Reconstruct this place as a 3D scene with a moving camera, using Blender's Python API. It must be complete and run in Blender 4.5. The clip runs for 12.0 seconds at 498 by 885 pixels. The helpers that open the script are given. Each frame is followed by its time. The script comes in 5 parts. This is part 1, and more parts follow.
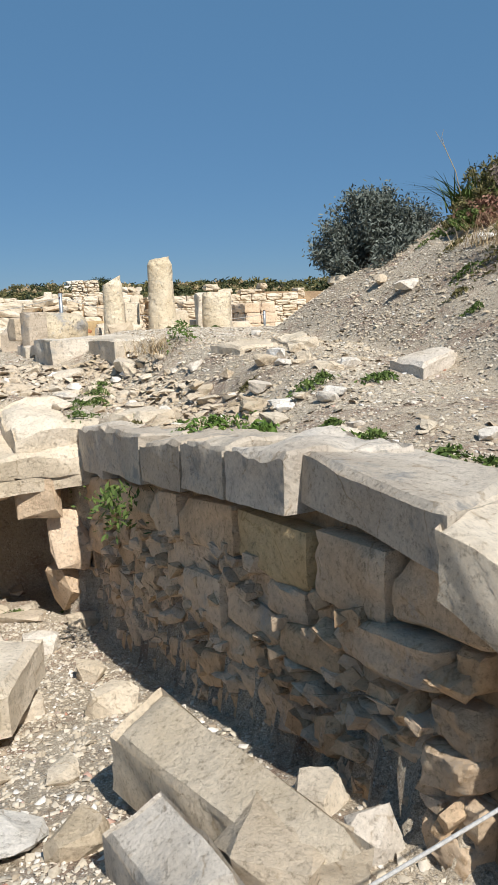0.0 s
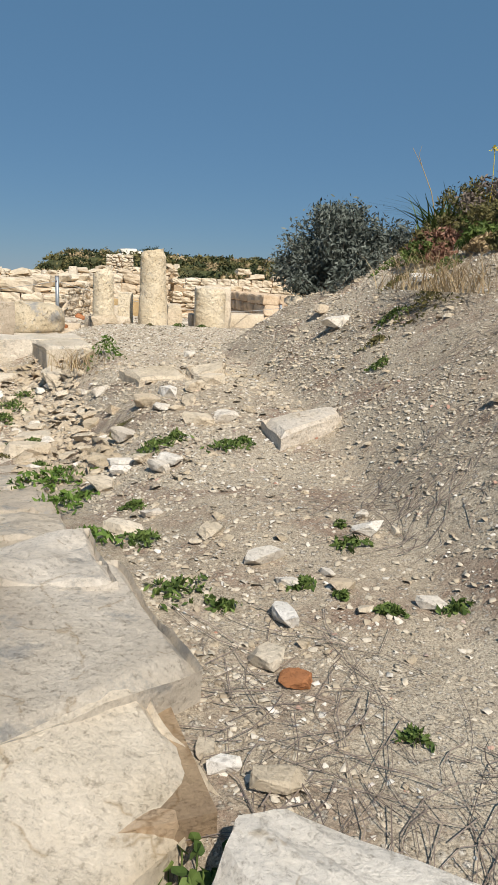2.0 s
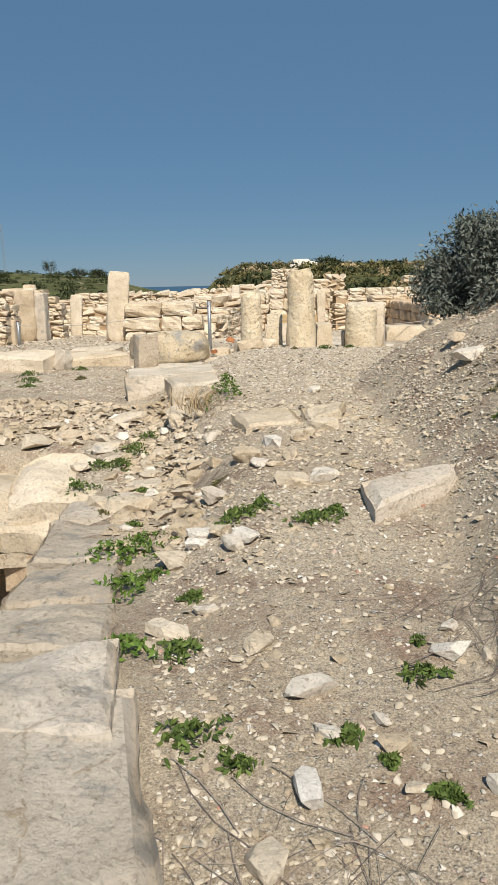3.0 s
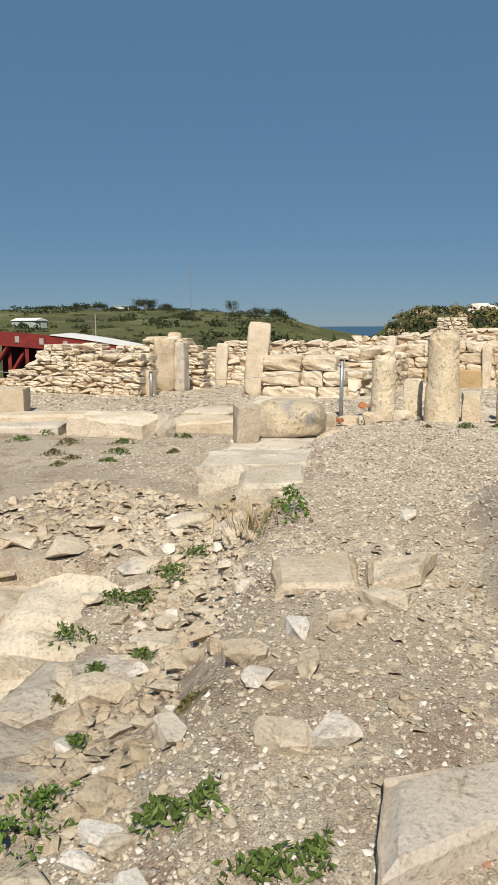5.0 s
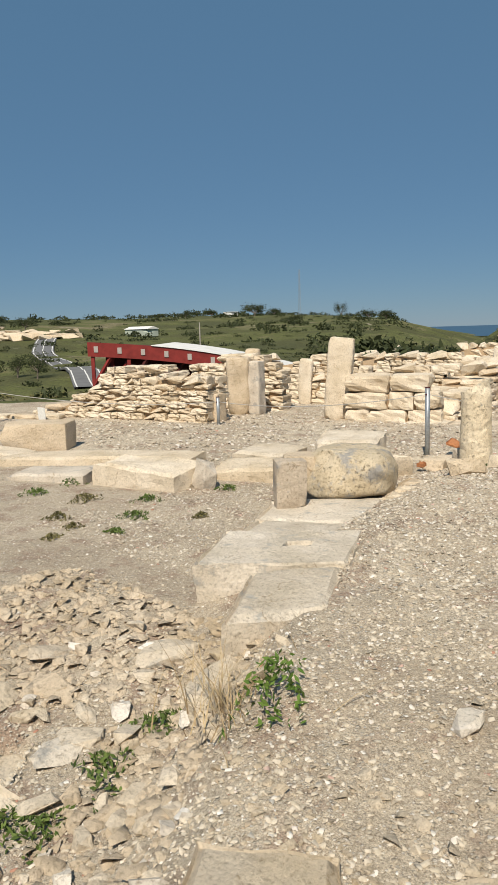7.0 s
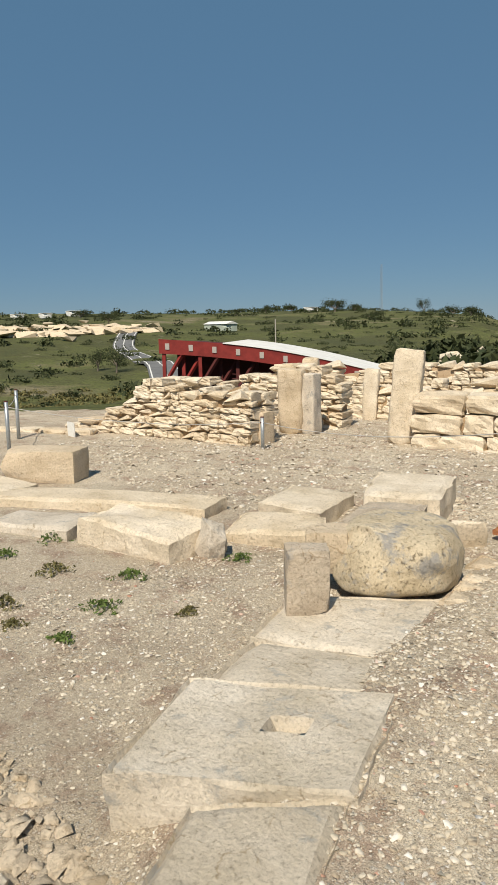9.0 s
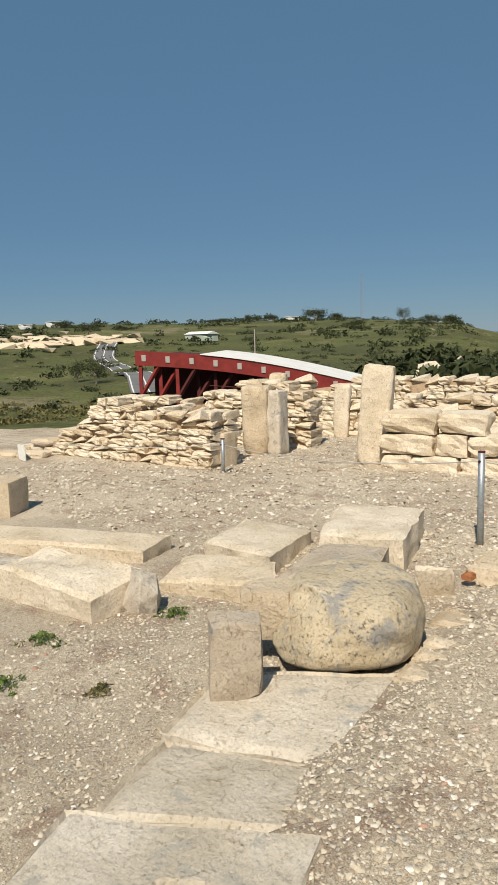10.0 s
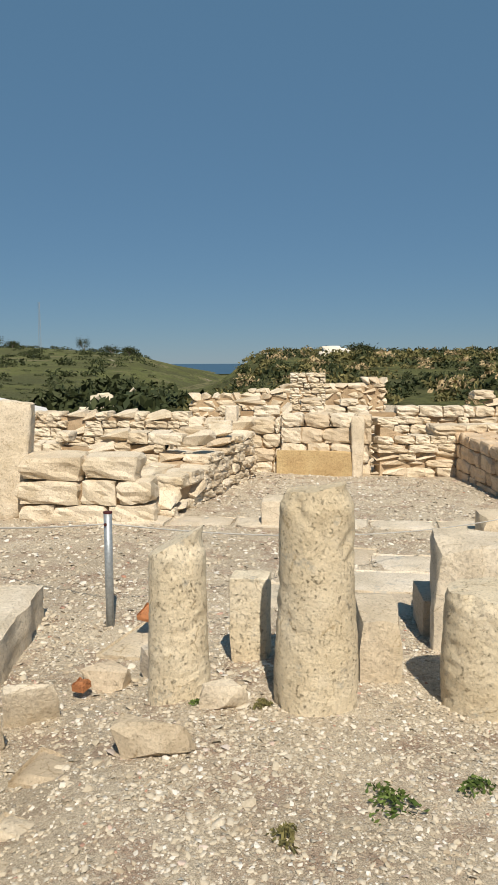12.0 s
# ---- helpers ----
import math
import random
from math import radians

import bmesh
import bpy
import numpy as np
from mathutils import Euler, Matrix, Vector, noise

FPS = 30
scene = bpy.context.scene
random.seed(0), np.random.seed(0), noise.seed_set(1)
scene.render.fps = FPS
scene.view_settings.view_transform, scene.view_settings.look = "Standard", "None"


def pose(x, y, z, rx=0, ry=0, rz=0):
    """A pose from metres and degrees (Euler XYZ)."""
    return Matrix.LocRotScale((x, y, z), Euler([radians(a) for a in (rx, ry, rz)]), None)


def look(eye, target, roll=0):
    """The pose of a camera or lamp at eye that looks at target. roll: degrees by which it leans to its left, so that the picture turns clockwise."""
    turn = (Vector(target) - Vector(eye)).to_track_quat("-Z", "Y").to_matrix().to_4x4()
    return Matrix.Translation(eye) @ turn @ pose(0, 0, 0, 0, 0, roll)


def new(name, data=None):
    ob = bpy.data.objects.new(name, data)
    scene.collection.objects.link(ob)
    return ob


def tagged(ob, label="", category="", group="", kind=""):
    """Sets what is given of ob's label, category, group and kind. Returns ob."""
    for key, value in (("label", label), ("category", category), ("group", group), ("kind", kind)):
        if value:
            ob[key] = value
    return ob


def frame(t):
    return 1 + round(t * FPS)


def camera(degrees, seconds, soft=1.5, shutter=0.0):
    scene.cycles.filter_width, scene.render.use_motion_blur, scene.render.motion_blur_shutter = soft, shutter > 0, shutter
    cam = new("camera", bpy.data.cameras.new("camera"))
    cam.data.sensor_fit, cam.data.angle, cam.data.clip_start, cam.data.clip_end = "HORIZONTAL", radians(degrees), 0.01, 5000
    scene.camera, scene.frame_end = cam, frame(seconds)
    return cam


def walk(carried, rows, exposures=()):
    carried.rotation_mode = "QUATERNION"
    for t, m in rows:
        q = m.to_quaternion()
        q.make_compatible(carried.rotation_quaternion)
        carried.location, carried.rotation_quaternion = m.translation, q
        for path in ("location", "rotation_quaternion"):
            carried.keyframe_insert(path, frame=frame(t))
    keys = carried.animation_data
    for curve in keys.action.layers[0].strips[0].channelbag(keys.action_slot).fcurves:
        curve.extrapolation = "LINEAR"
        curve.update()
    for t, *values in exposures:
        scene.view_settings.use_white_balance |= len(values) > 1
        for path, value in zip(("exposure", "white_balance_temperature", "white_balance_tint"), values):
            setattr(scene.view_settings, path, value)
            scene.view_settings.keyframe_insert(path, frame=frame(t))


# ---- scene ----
cam = camera(37.3, 12.0)
PATH = [
    (0, (0.058, 1.372, 1.299), (-0.081, 3.332, 0.926), -2.0),
    (0.5, (0.34, 1.361, 1.309), (0.221, 3.329, 0.975), -3.8),
    (1, (0.569, 1.431, 1.368), (0.481, 3.399, 1.024), -3.8),
    (1.5, (0.856, 1.63, 1.531), (0.604, 3.571, 1.117), 1.5),
    (2, (1.058, 1.927, 1.674), (0.792, 3.861, 1.239), 2.4),
    (2.5, (1.234, 2.23, 1.739), (0.94, 4.158, 1.296), 1.7),
    (3, (1.355, 2.478, 1.864), (0.625, 4.291, 1.44), -1.3),
    (3.2, (1.399, 2.594, 1.88), (0.588, 4.375, 1.466), -1.8),
    (4.8, (1.384, 3.931, 2.092), (0.26, 5.554, 1.77), 1.6),
    (5, (1.334, 4.099, 2.125), (0.195, 5.712, 1.809), -0.2),
    (5.5, (1.219, 4.562, 2.169), (0.044, 6.149, 1.85), -0.8),
    (6, (1.082, 4.979, 2.205), (-0.195, 6.488, 1.897), -1.7),
    (6.5, (0.906, 5.43, 2.26), (-0.383, 6.927, 1.948), -1.1),
    (7, (0.781, 5.855, 2.366), (-0.588, 7.282, 2.064), -1.7),
    (7.2, (0.708, 5.981, 2.383), (-0.724, 7.346, 2.086), -1.7),
    (8.8, (-0.035, 7.333, 2.559), (-1.538, 8.614, 2.246), -1.4),
    (9, (-0.159, 7.504, 2.588), (-1.67, 8.777, 2.278), -1.2),
    (9.5, (-0.361, 7.876, 2.611), (-1.878, 9.143, 2.303), -1.3),
    (10, (-0.5, 8.249, 2.672), (-1.983, 9.56, 2.386), -1.6),
    (10.5, (-0.717, 8.612, 2.656), (-2.015, 10.112, 2.401), -0.9),
    (11, (-0.791, 8.95, 2.676), (-1.911, 10.59, 2.438), 0.2),
    (11.5, (-0.819, 9.27, 2.704), (-1.967, 10.893, 2.481), 0.1),
    (12, (-0.885, 9.704, 2.688), (-1.697, 11.519, 2.469), -0.2),
]
GRADE = [(0.0, 0.25, 6400, 10), (1.0, 0.2, 6450, 10), (2.0, 0.08, 6750, 10), (3.0, 0.05, 6900, 10), (6.5, 0.03, 7000, 10), (9.5, 0.06, 7150, 9), (12.0, 0.06, 7150, 9)]
walk(cam, [(t, look(eye, target, roll)) for t, eye, target, roll in PATH], GRADE)

# world, sun and exposure
SUN_AZ, SUN_EL = 33.0, 49.0      # the sun stands behind the walker's right shoulder
world = bpy.data.worlds.new("sky")
scene.world = world
world.use_nodes = True
wn = world.node_tree.nodes
sky = wn.new("ShaderNodeTexSky")
sky.sky_type = "NISHITA"
sky.sun_disc = False
sky.sun_elevation = radians(SUN_EL)
sky.sun_rotation = radians(180.0 - SUN_AZ)
sky.altitude, sky.air_density, sky.dust_density, sky.ozone_density = 300.0, 0.85, 0.0, 6.0
wn["Background"].inputs[1].default_value = 0.062
haze = wn.new("ShaderNodeMix")                            # even blue haze under the clear sky
haze.data_type = "RGBA"
haze.inputs["Factor"].default_value = 0.66
haze.inputs[7].default_value = (1.5, 3.6, 6.3, 1)
world.node_tree.links.new(sky.outputs[0], haze.inputs[6])
world.node_tree.links.new(haze.outputs[2], wn["Background"].inputs[0])
sun = new("sun", bpy.data.lights.new("sun", "SUN"))
sun.data.energy, sun.data.angle, sun.data.color = 5.0, radians(0.55), (1.0, 0.955, 0.88)
se, sa = radians(SUN_EL), radians(SUN_AZ)
sun.matrix_world = look((math.sin(sa) * math.cos(se) * 50, -math.cos(sa) * math.cos(se) * 50, math.sin(se) * 50), (0, 0, 0))


# ---- materials ----
def material(name, rough=0.9):
    m = bpy.data.materials.new(name)
    m.use_nodes = True
    n, l = m.node_tree.nodes, m.node_tree.links
    b = n["Principled BSDF"]
    b.inputs["Roughness"].default_value = rough
    b.inputs["Specular IOR Level"].default_value = 0.2
    return m, n, l, b


def noise_node(n, l, scale, detail=6.0, coords="Object", rough=0.6):
    geo = n.new("ShaderNodeNewGeometry") if coords == "world" else n.new("ShaderNodeTexCoord")
    t = n.new("ShaderNodeTexNoise")
    t.inputs["Scale"].default_value, t.inputs["Detail"].default_value, t.inputs["Roughness"].default_value = scale, detail, rough
    l.new(geo.outputs["Position" if coords == "world" else coords], t.inputs["Vector"])
    return t


def ramp(n, l, source, stops):
    r = n.new("ShaderNodeValToRGB")
    e = r.color_ramp.elements
    while len(e) < len(stops):
        e.new(0.5)
    for k, (p, c) in zip(e, stops):
        k.position, k.color = p, (*c, 1) if len(c) == 3 else c
    l.new(source, r.inputs[0])
    return r


def mix(n, l, fac, a, b, mode="MIX"):
    m = n.new("ShaderNodeMix")
    m.data_type, m.blend_type = "RGBA", mode
    for sock, v in ((m.inputs["Factor"], fac), (m.inputs[6], a), (m.inputs[7], b)):
        if hasattr(v, "is_linked"):
            l.new(v, sock)
        else:
            sock.default_value = v if not isinstance(v, tuple) else (*v, 1)
    return m.outputs[2]


def bump(n, l, b, source, strength, distance):
    k = n.new("ShaderNodeBump")
    k.inputs["Strength"].default_value, k.inputs["Distance"].default_value = strength, distance
    l.new(source, k.inputs["Height"])
    if b.inputs["Normal"].is_linked:
        l.new(b.inputs["Normal"].links[0].from_socket, k.inputs["Normal"])
    l.new(k.outputs[0], b.inputs["Normal"])


def stone_material(name, light, mid, dark, lichen=None, amount=0.0, grain=55.0, pits=0.5):
    """Weathered limestone: broad stains, fine grain, pits, and grey lichen in patches."""
    m, n, l, b = material(name)
    big = noise_node(n, l, 2.3, 5, "world")
    col = ramp(n, l, big.outputs[0], [(0.3, dark), (0.48, mid), (0.66, light)]).outputs[0]
    fine = noise_node(n, l, grain, 5, "world", 0.7)
    g = ramp(n, l, fine.outputs[0], [(0.3, (0.55, 0.51, 0.46)), (0.44, (1.0, 0.99, 0.98)), (0.66, (1.18, 1.17, 1.16))]).outputs[0]
    col = mix(n, l, 0.8, col, g, "MULTIPLY")
    info = n.new("ShaderNodeObjectInfo")
    tone = ramp(n, l, info.outputs["Random"], [(0.0, (0.88, 0.82, 0.75)), (0.3, (0.98, 0.94, 0.88)), (0.6, (1.02, 1.0, 0.97)), (1.0, (1.1, 1.09, 1.08))]).outputs[0]
    col = mix(n, l, 1.0, col, tone, "MULTIPLY")
    if lichen:
        p = noise_node(n, l, 5.0, 9, "world", 0.72)
        f = ramp(n, l, p.outputs[0], [(0.58 - 0.2 * amount, (0, 0, 0)), (0.68 - 0.2 * amount, (1, 1, 1))]).outputs[0]
        col = mix(n, l, f, col, lichen)
    l.new(col, b.inputs["Base Color"])
    strata = noise_node(n, l, 9.0, 10, "world", 0.7)
    bump(n, l, b, strata.outputs[0], 0.9, 0.035)
    knobs = noise_node(n, l, 26.0, 8, "world", 0.75)
    bump(n, l, b, knobs.outputs[0], 0.8, 0.014)
    geo = n.new("ShaderNodeNewGeometry")
    warp = n.new("ShaderNodeVectorMath")
    warp.operation = "MULTIPLY_ADD"
    warp.inputs[1].default_value = (0.3, 0.3, 0.3)
    l.new(big.outputs["Color"], warp.inputs[0])
    l.new(geo.outputs["Position"], warp.inputs[2])
    v = n.new("ShaderNodeTexVoronoi")
    v.feature = "DISTANCE_TO_EDGE"
    v.inputs["Scale"].default_value = 3.2
    l.new(warp.outputs[0], v.inputs["Vector"])
    crack = ramp(n, l, v.outputs["Distance"], [(0.0, (0.72, 0.66, 0.58)), (0.02, (1, 1, 1))]).outputs[0]
    some = ramp(n, l, strata.outputs[0], [(0.5, (0, 0, 0)), (0.56, (1, 1, 1))]).outputs[0]
    col = mix(n, l, some, col, mix(n, l, 1.0, col, crack, "MULTIPLY"))
    hole = noise_node(n, l, 30.0, 8, "world", 0.8)
    dents = ramp(n, l, hole.outputs[0], [(0.36, (0, 0, 0)), (0.42, (1, 1, 1))]).outputs[0]
    col = mix(n, l, 0.3, col, ramp(n, l, dents, [(0.0, (0.55, 0.48, 0.4)), (1.0, (1, 1, 1))]).outputs[0], "MULTIPLY")
    l.new(col, b.inputs["Base Color"])
    bump(n, l, b, dents, 0.7, 0.012)
    sand = noise_node(n, l, grain * 2.0, 7, "world", 0.8)
    bump(n, l, b, sand.outputs[0], pits, 0.008)
    return m


LIME = stone_material("pale_limestone", (0.73, 0.65, 0.535), (0.66, 0.575, 0.455), (0.54, 0.455, 0.335))
WHITE_STONE = stone_material("white_stone", (0.84, 0.81, 0.76), (0.81, 0.77, 0.71), (0.74, 0.69, 0.61), grain=70)
SLAB = stone_material("worn_slab", (0.71, 0.645, 0.55), (0.63, 0.56, 0.46), (0.54, 0.475, 0.375), (0.47, 0.44, 0.39), 0.1)
GREY_STONE = stone_material("lichened_limestone", (0.66, 0.6, 0.52), (0.57, 0.51, 0.43), (0.46, 0.4, 0.33), (0.37, 0.345, 0.31), 0.2)
WALL_STONE = stone_material("wall_limestone", (0.74, 0.6, 0.45), (0.66, 0.52, 0.38), (0.54, 0.4, 0.27), (0.5, 0.42, 0.34), 0.05, 40)
TAN_STONE = stone_material("tan_wall_stone", (0.7, 0.53, 0.36), (0.62, 0.455, 0.3), (0.5, 0.35, 0.22), grain=45)
BOULDER = stone_material("boulder_stone", (0.64, 0.56, 0.43), (0.58, 0.5, 0.37), (0.48, 0.4, 0.28), (0.36, 0.34, 0.31), 0.28, 60)
OCHRE = stone_material("ochre_sandstone", (0.62, 0.5, 0.3), (0.56, 0.43, 0.25), (0.46, 0.34, 0.19), grain=35)
COLUMN = stone_material("column_stone", (0.76, 0.68, 0.54), (0.7, 0.605, 0.45), (0.6, 0.5, 0.35), (0.45, 0.42, 0.36), 0.0, 60, 0.6)
BRICK = stone_material("terracotta", (0.52, 0.25, 0.12), (0.46, 0.2, 0.095), (0.38, 0.16, 0.085))
MORTAR = stone_material("earth_core", (0.5, 0.38, 0.26), (0.42, 0.315, 0.21), (0.3, 0.22, 0.15))


def earth_material(name="dry_earth", gain=1.0):
    m, n, l, b = material(name, 0.95)
    big = noise_node(n, l, 0.9, 6, "world")
    col = ramp(n, l, big.outputs[0], [(0.32, (0.42, 0.345, 0.255)), (0.5, (0.51, 0.43, 0.325)), (0.68, (0.59, 0.51, 0.395))]).outputs[0]
    litter = noise_node(n, l, 2.6, 8, "world", 0.7)
    f = ramp(n, l, litter.outputs[0], [(0.5, (0, 0, 0)), (0.62, (0.8, 0.8, 0.8))]).outputs[0]
    col = mix(n, l, f, col, (0.33, 0.23, 0.17))
    geo = n.new("ShaderNodeNewGeometry")
    patches = noise_node(n, l, 1.7, 7, "world", 0.7)
    for scale, light, lo, most in ((17.0, (0.62, 0.56, 0.47), 0.16, 0.8), (31.0, (0.68, 0.62, 0.53), 0.2, 0.66), (58.0, (0.66, 0.6, 0.52), 0.22, 0.5), (115.0, (0.6, 0.54, 0.45), 0.24, 0.45)):
        v = n.new("ShaderNodeTexVoronoi")
        v.inputs["Scale"].default_value = scale
        l.new(geo.outputs["Position"], v.inputs["Vector"])
        chip = ramp(n, l, v.outputs["Distance"], [(lo, (1, 1, 1)), (lo + 0.12, (0, 0, 0))]).outputs[0]
        sep = n.new("ShaderNodeSeparateColor")
        l.new(v.outputs["Color"], sep.inputs[0])
        some = n.new("ShaderNodeMath")
        some.operation = "GREATER_THAN"
        few = n.new("ShaderNodeMath")
        few.operation = "MULTIPLY_ADD"
        few.inputs[1].default_value, few.inputs[2].default_value = -1.3, most + 0.65
        l.new(patches.outputs[0], few.inputs[0])
        l.new(sep.outputs[0], some.inputs[0])
        l.new(few.outputs[0], some.inputs[1])
        some = some.outputs[0]
        tone = ramp(n, l, sep.outputs[1], [(0.0, (0.62, 0.58, 0.52)), (0.5, (0.9, 0.88, 0.86)), (1.0, (1.12, 1.12, 1.12))]).outputs[0]
        light = mix(n, l, 1.0, light, tone, "MULTIPLY")
        both = mix(n, l, 1.0, chip, some, "MULTIPLY")
        col = mix(n, l, both, col, light)
        bump(n, l, b, both, 0.8, 0.012)
    grain = noise_node(n, l, 160, 4, "world", 0.8)
    g = ramp(n, l, grain.outputs[0], [(0.34, (0.4, 0.37, 0.34)), (0.62, (1.25, 1.24, 1.22))]).outputs[0]
    col = mix(n, l, 0.9, col, g, "MULTIPLY")
    col = mix(n, l, 1.0, col, (gain, gain * 1.01, gain * 1.03), "MULTIPLY")
    l.new(col, b.inputs["Base Color"])
    crumbs = noise_node(n, l, 38.0, 6, "world", 0.75)
    g = ramp(n, l, crumbs.outputs[0], [(0.34, (0.64, 0.61, 0.58)), (0.48, (1, 1, 1)), (0.66, (1.14, 1.14, 1.13))]).outputs[0]
    col = mix(n, l, 0.9, col, g, "MULTIPLY")
    l.new(col, b.inputs["Base Color"])
    bump(n, l, b, grain.outputs[0], 0.7, 0.01)
    clods = noise_node(n, l, 28.0, 7, "world", 0.7)
    bump(n, l, b, clods.outputs[0], 0.6, 0.02)
    return m


def hillside_material():
    m, n, l, b = material("scrub_hillside", 1.0)
    big = noise_node(n, l, 0.022, 9, "world", 0.62)
    col = ramp(n, l, big.outputs[0], [(0.34, (0.075, 0.085, 0.04)), (0.45, (0.1, 0.105, 0.045)), (0.54, (0.125, 0.14, 0.05)), (0.62, (0.21, 0.185, 0.11)), (0.72, (0.4, 0.35, 0.27))]).outputs[0]
    mid = noise_node(n, l, 0.35, 8, "world", 0.7)
    f = ramp(n, l, mid.outputs[0], [(0.5, (0, 0, 0)), (0.62, (0.85, 0.85, 0.85))]).outputs[0]
    col = mix(n, l, f, col, (0.075, 0.075, 0.035))
    pale = noise_node(n, l, 0.11, 9, "world", 0.75)
    f = ramp(n, l, pale.outputs[0], [(0.62, (0, 0, 0)), (0.7, (0.8, 0.8, 0.8))]).outputs[0]
    col = mix(n, l, f, col, (0.45, 0.4, 0.31))
    tuft = noise_node(n, l, 1.6, 9, "world", 0.75)
    g = ramp(n, l, tuft.outputs[0], [(0.38, (0.4, 0.42, 0.38)), (0.52, (0.95, 0.93, 0.88)), (0.66, (1.15, 1.08, 0.98))]).outputs[0]
    col = mix(n, l, 0.9, col, g, "MULTIPLY")
    l.new(col, b.inputs["Base Color"])
    bump(n, l, b, mid.outputs[0], 0.6, 0.6)
    bump(n, l, b, tuft.outputs[0], 0.8, 0.25)
    return m


def plain(name, c, rough=0.6, metal=0.0, wear=None, scale=30.0, coords="world"):
    m, n, l, b = material(name, rough)
    t = noise_node(n, l, scale, 6, coords, 0.65)
    w = wear or tuple(0.8 * v for v in c)
    col = ramp(n, l, t.outputs[0], [(0.4, c), (0.68, w)]).outputs[0]
    l.new(col, b.inputs["Base Color"])
    b.inputs["Metallic"].default_value = metal
    bump(n, l, b, t.outputs[0], 0.2, 0.004)
    return m


def leaf_material(name, a, c):
    m, n, l, b = material(name, 0.7)
    g = n.new("ShaderNodeNewGeometry")
    col = ramp(n, l, g.outputs["Random Per Island"], [(0.0, a), (1.0, c)]).outputs[0]
    l.new(col, b.inputs["Base Color"])
    b.inputs["Subsurface Weight"].default_value = 0.0
    return m


EARTH, GRAVEL, HILL = earth_material(), earth_material("pale_gravel", 1.14), hillside_material()
GREY_LEAF = leaf_material("grey_green_leaf", (0.06, 0.075, 0.06), (0.2, 0.22, 0.19))
GREEN_LEAF = leaf_material("green_leaf", (0.05, 0.085, 0.02), (0.14, 0.19, 0.05))
GRASS = leaf_material("fresh_grass", (0.06, 0.12, 0.02), (0.13, 0.2, 0.04))
OLIVE_LEAF = leaf_material("olive_leaf", (0.085, 0.08, 0.032), (0.19, 0.165, 0.065))
DRY_LEAF = leaf_material("dry_straw", (0.28, 0.2, 0.11), (0.5, 0.38, 0.22))
TWIG = leaf_material("grey_twig", (0.13, 0.1, 0.085), (0.27, 0.22, 0.18))
RED_LEAF = leaf_material("reddish_stem", (0.2, 0.09, 0.06), (0.3, 0.17, 0.12))
DARK_LEAF = leaf_material("dark_scrub", (0.025, 0.035, 0.014), (0.06, 0.07, 0.028))
FLOWER = plain("yellow_petal", (0.8, 0.6, 0.03))
STEEL = plain("galvanised_steel", (0.42, 0.45, 0.47), 0.45, 0.6, (0.3, 0.32, 0.33), 40)
ROPE = plain("grey_rope", (0.5, 0.48, 0.45), 0.9, 0, (0.35, 0.33, 0.3), 200)
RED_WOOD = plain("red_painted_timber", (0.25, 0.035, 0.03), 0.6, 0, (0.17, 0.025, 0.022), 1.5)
# shade under the shelter roof put into the timber's colour; also rails, post tops
DARK_SHADE_TONE = plain("dark_shade_tone", (0.1, 0.025, 0.022), 0.7, 0, (0.07, 0.02, 0.02), 2)
ROOF_WHITE = plain("white_membrane", (0.78, 0.76, 0.72), 0.6, 0, (0.66, 0.64, 0.6), 0.6)
PLATE = plain("pale_metal_plate", (0.5, 0.44, 0.4), 0.5, 0.2)
ASPHALT = plain("road_asphalt", (0.17, 0.17, 0.17), 0.9, 0, (0.13, 0.13, 0.13), 0.4)
PAINT = plain("white_paint", (0.75, 0.74, 0.7), 0.7)
SEA = plain("sea_water", (0.03, 0.07, 0.11), 0.3, 0, (0.025, 0.06, 0.1), 0.01)
BUILDING = plain("pale_green_render", (0.42, 0.47, 0.4), 0.8, 0, (0.36, 0.4, 0.34), 0.3)


# ---- mesh helpers ----
RNG = np.random.default_rng(7)


def sstep(a, b, x):
    t = np.clip((np.asarray(x, float) - a) / (b - a), 0, 1)
    return t * t * (3 - 2 * t)


def mesh_of(name, verts, faces, mats, smooth=False, slots=None):
    me = bpy.data.meshes.new(name)
    if isinstance(verts, np.ndarray) and isinstance(faces, np.ndarray):
        n, k = faces.shape
        me.vertices.add(len(verts))
        me.vertices.foreach_set("co", verts.astype(np.float32).ravel())
        me.loops.add(n * k)
        me.loops.foreach_set("vertex_index", faces.astype(np.int32).ravel())
        me.polygons.add(n)
        me.polygons.foreach_set("loop_start", np.arange(0, n * k, k, dtype=np.int32))
        me.polygons.foreach_set("loop_total", np.full(n, k, np.int32))
        me.update(calc_edges=True)
    else:
        me.from_pydata([tuple(map(float, v)) for v in verts], [], [tuple(map(int, f)) for f in faces])
    for k in (mats if isinstance(mats, (list, tuple)) else [mats]):
        me.materials.append(k)
    if slots is not None:
        me.polygons.foreach_set("material_index", np.asarray(slots, np.int32))
    if smooth:
        me.polygons.foreach_set("use_smooth", np.ones(len(me.polygons), bool))
    me.update()
    if smooth == "worn":
        me.set_sharp_from_angle(angle=radians(38))
    return me


def link(name, me, parent=None, label="", m=None):
    ob = new(name, me)
    if m is not None:
        ob.matrix_basis = m
    if parent:
        ob.parent = parent
    return tagged(ob, label) if label else ob


def thing(name, label, category, group="", kind="", at=(0, 0, 0), me=None):
    ob = new(name, me)
    ob.location = at
    return tagged(ob, label, category, group, kind)


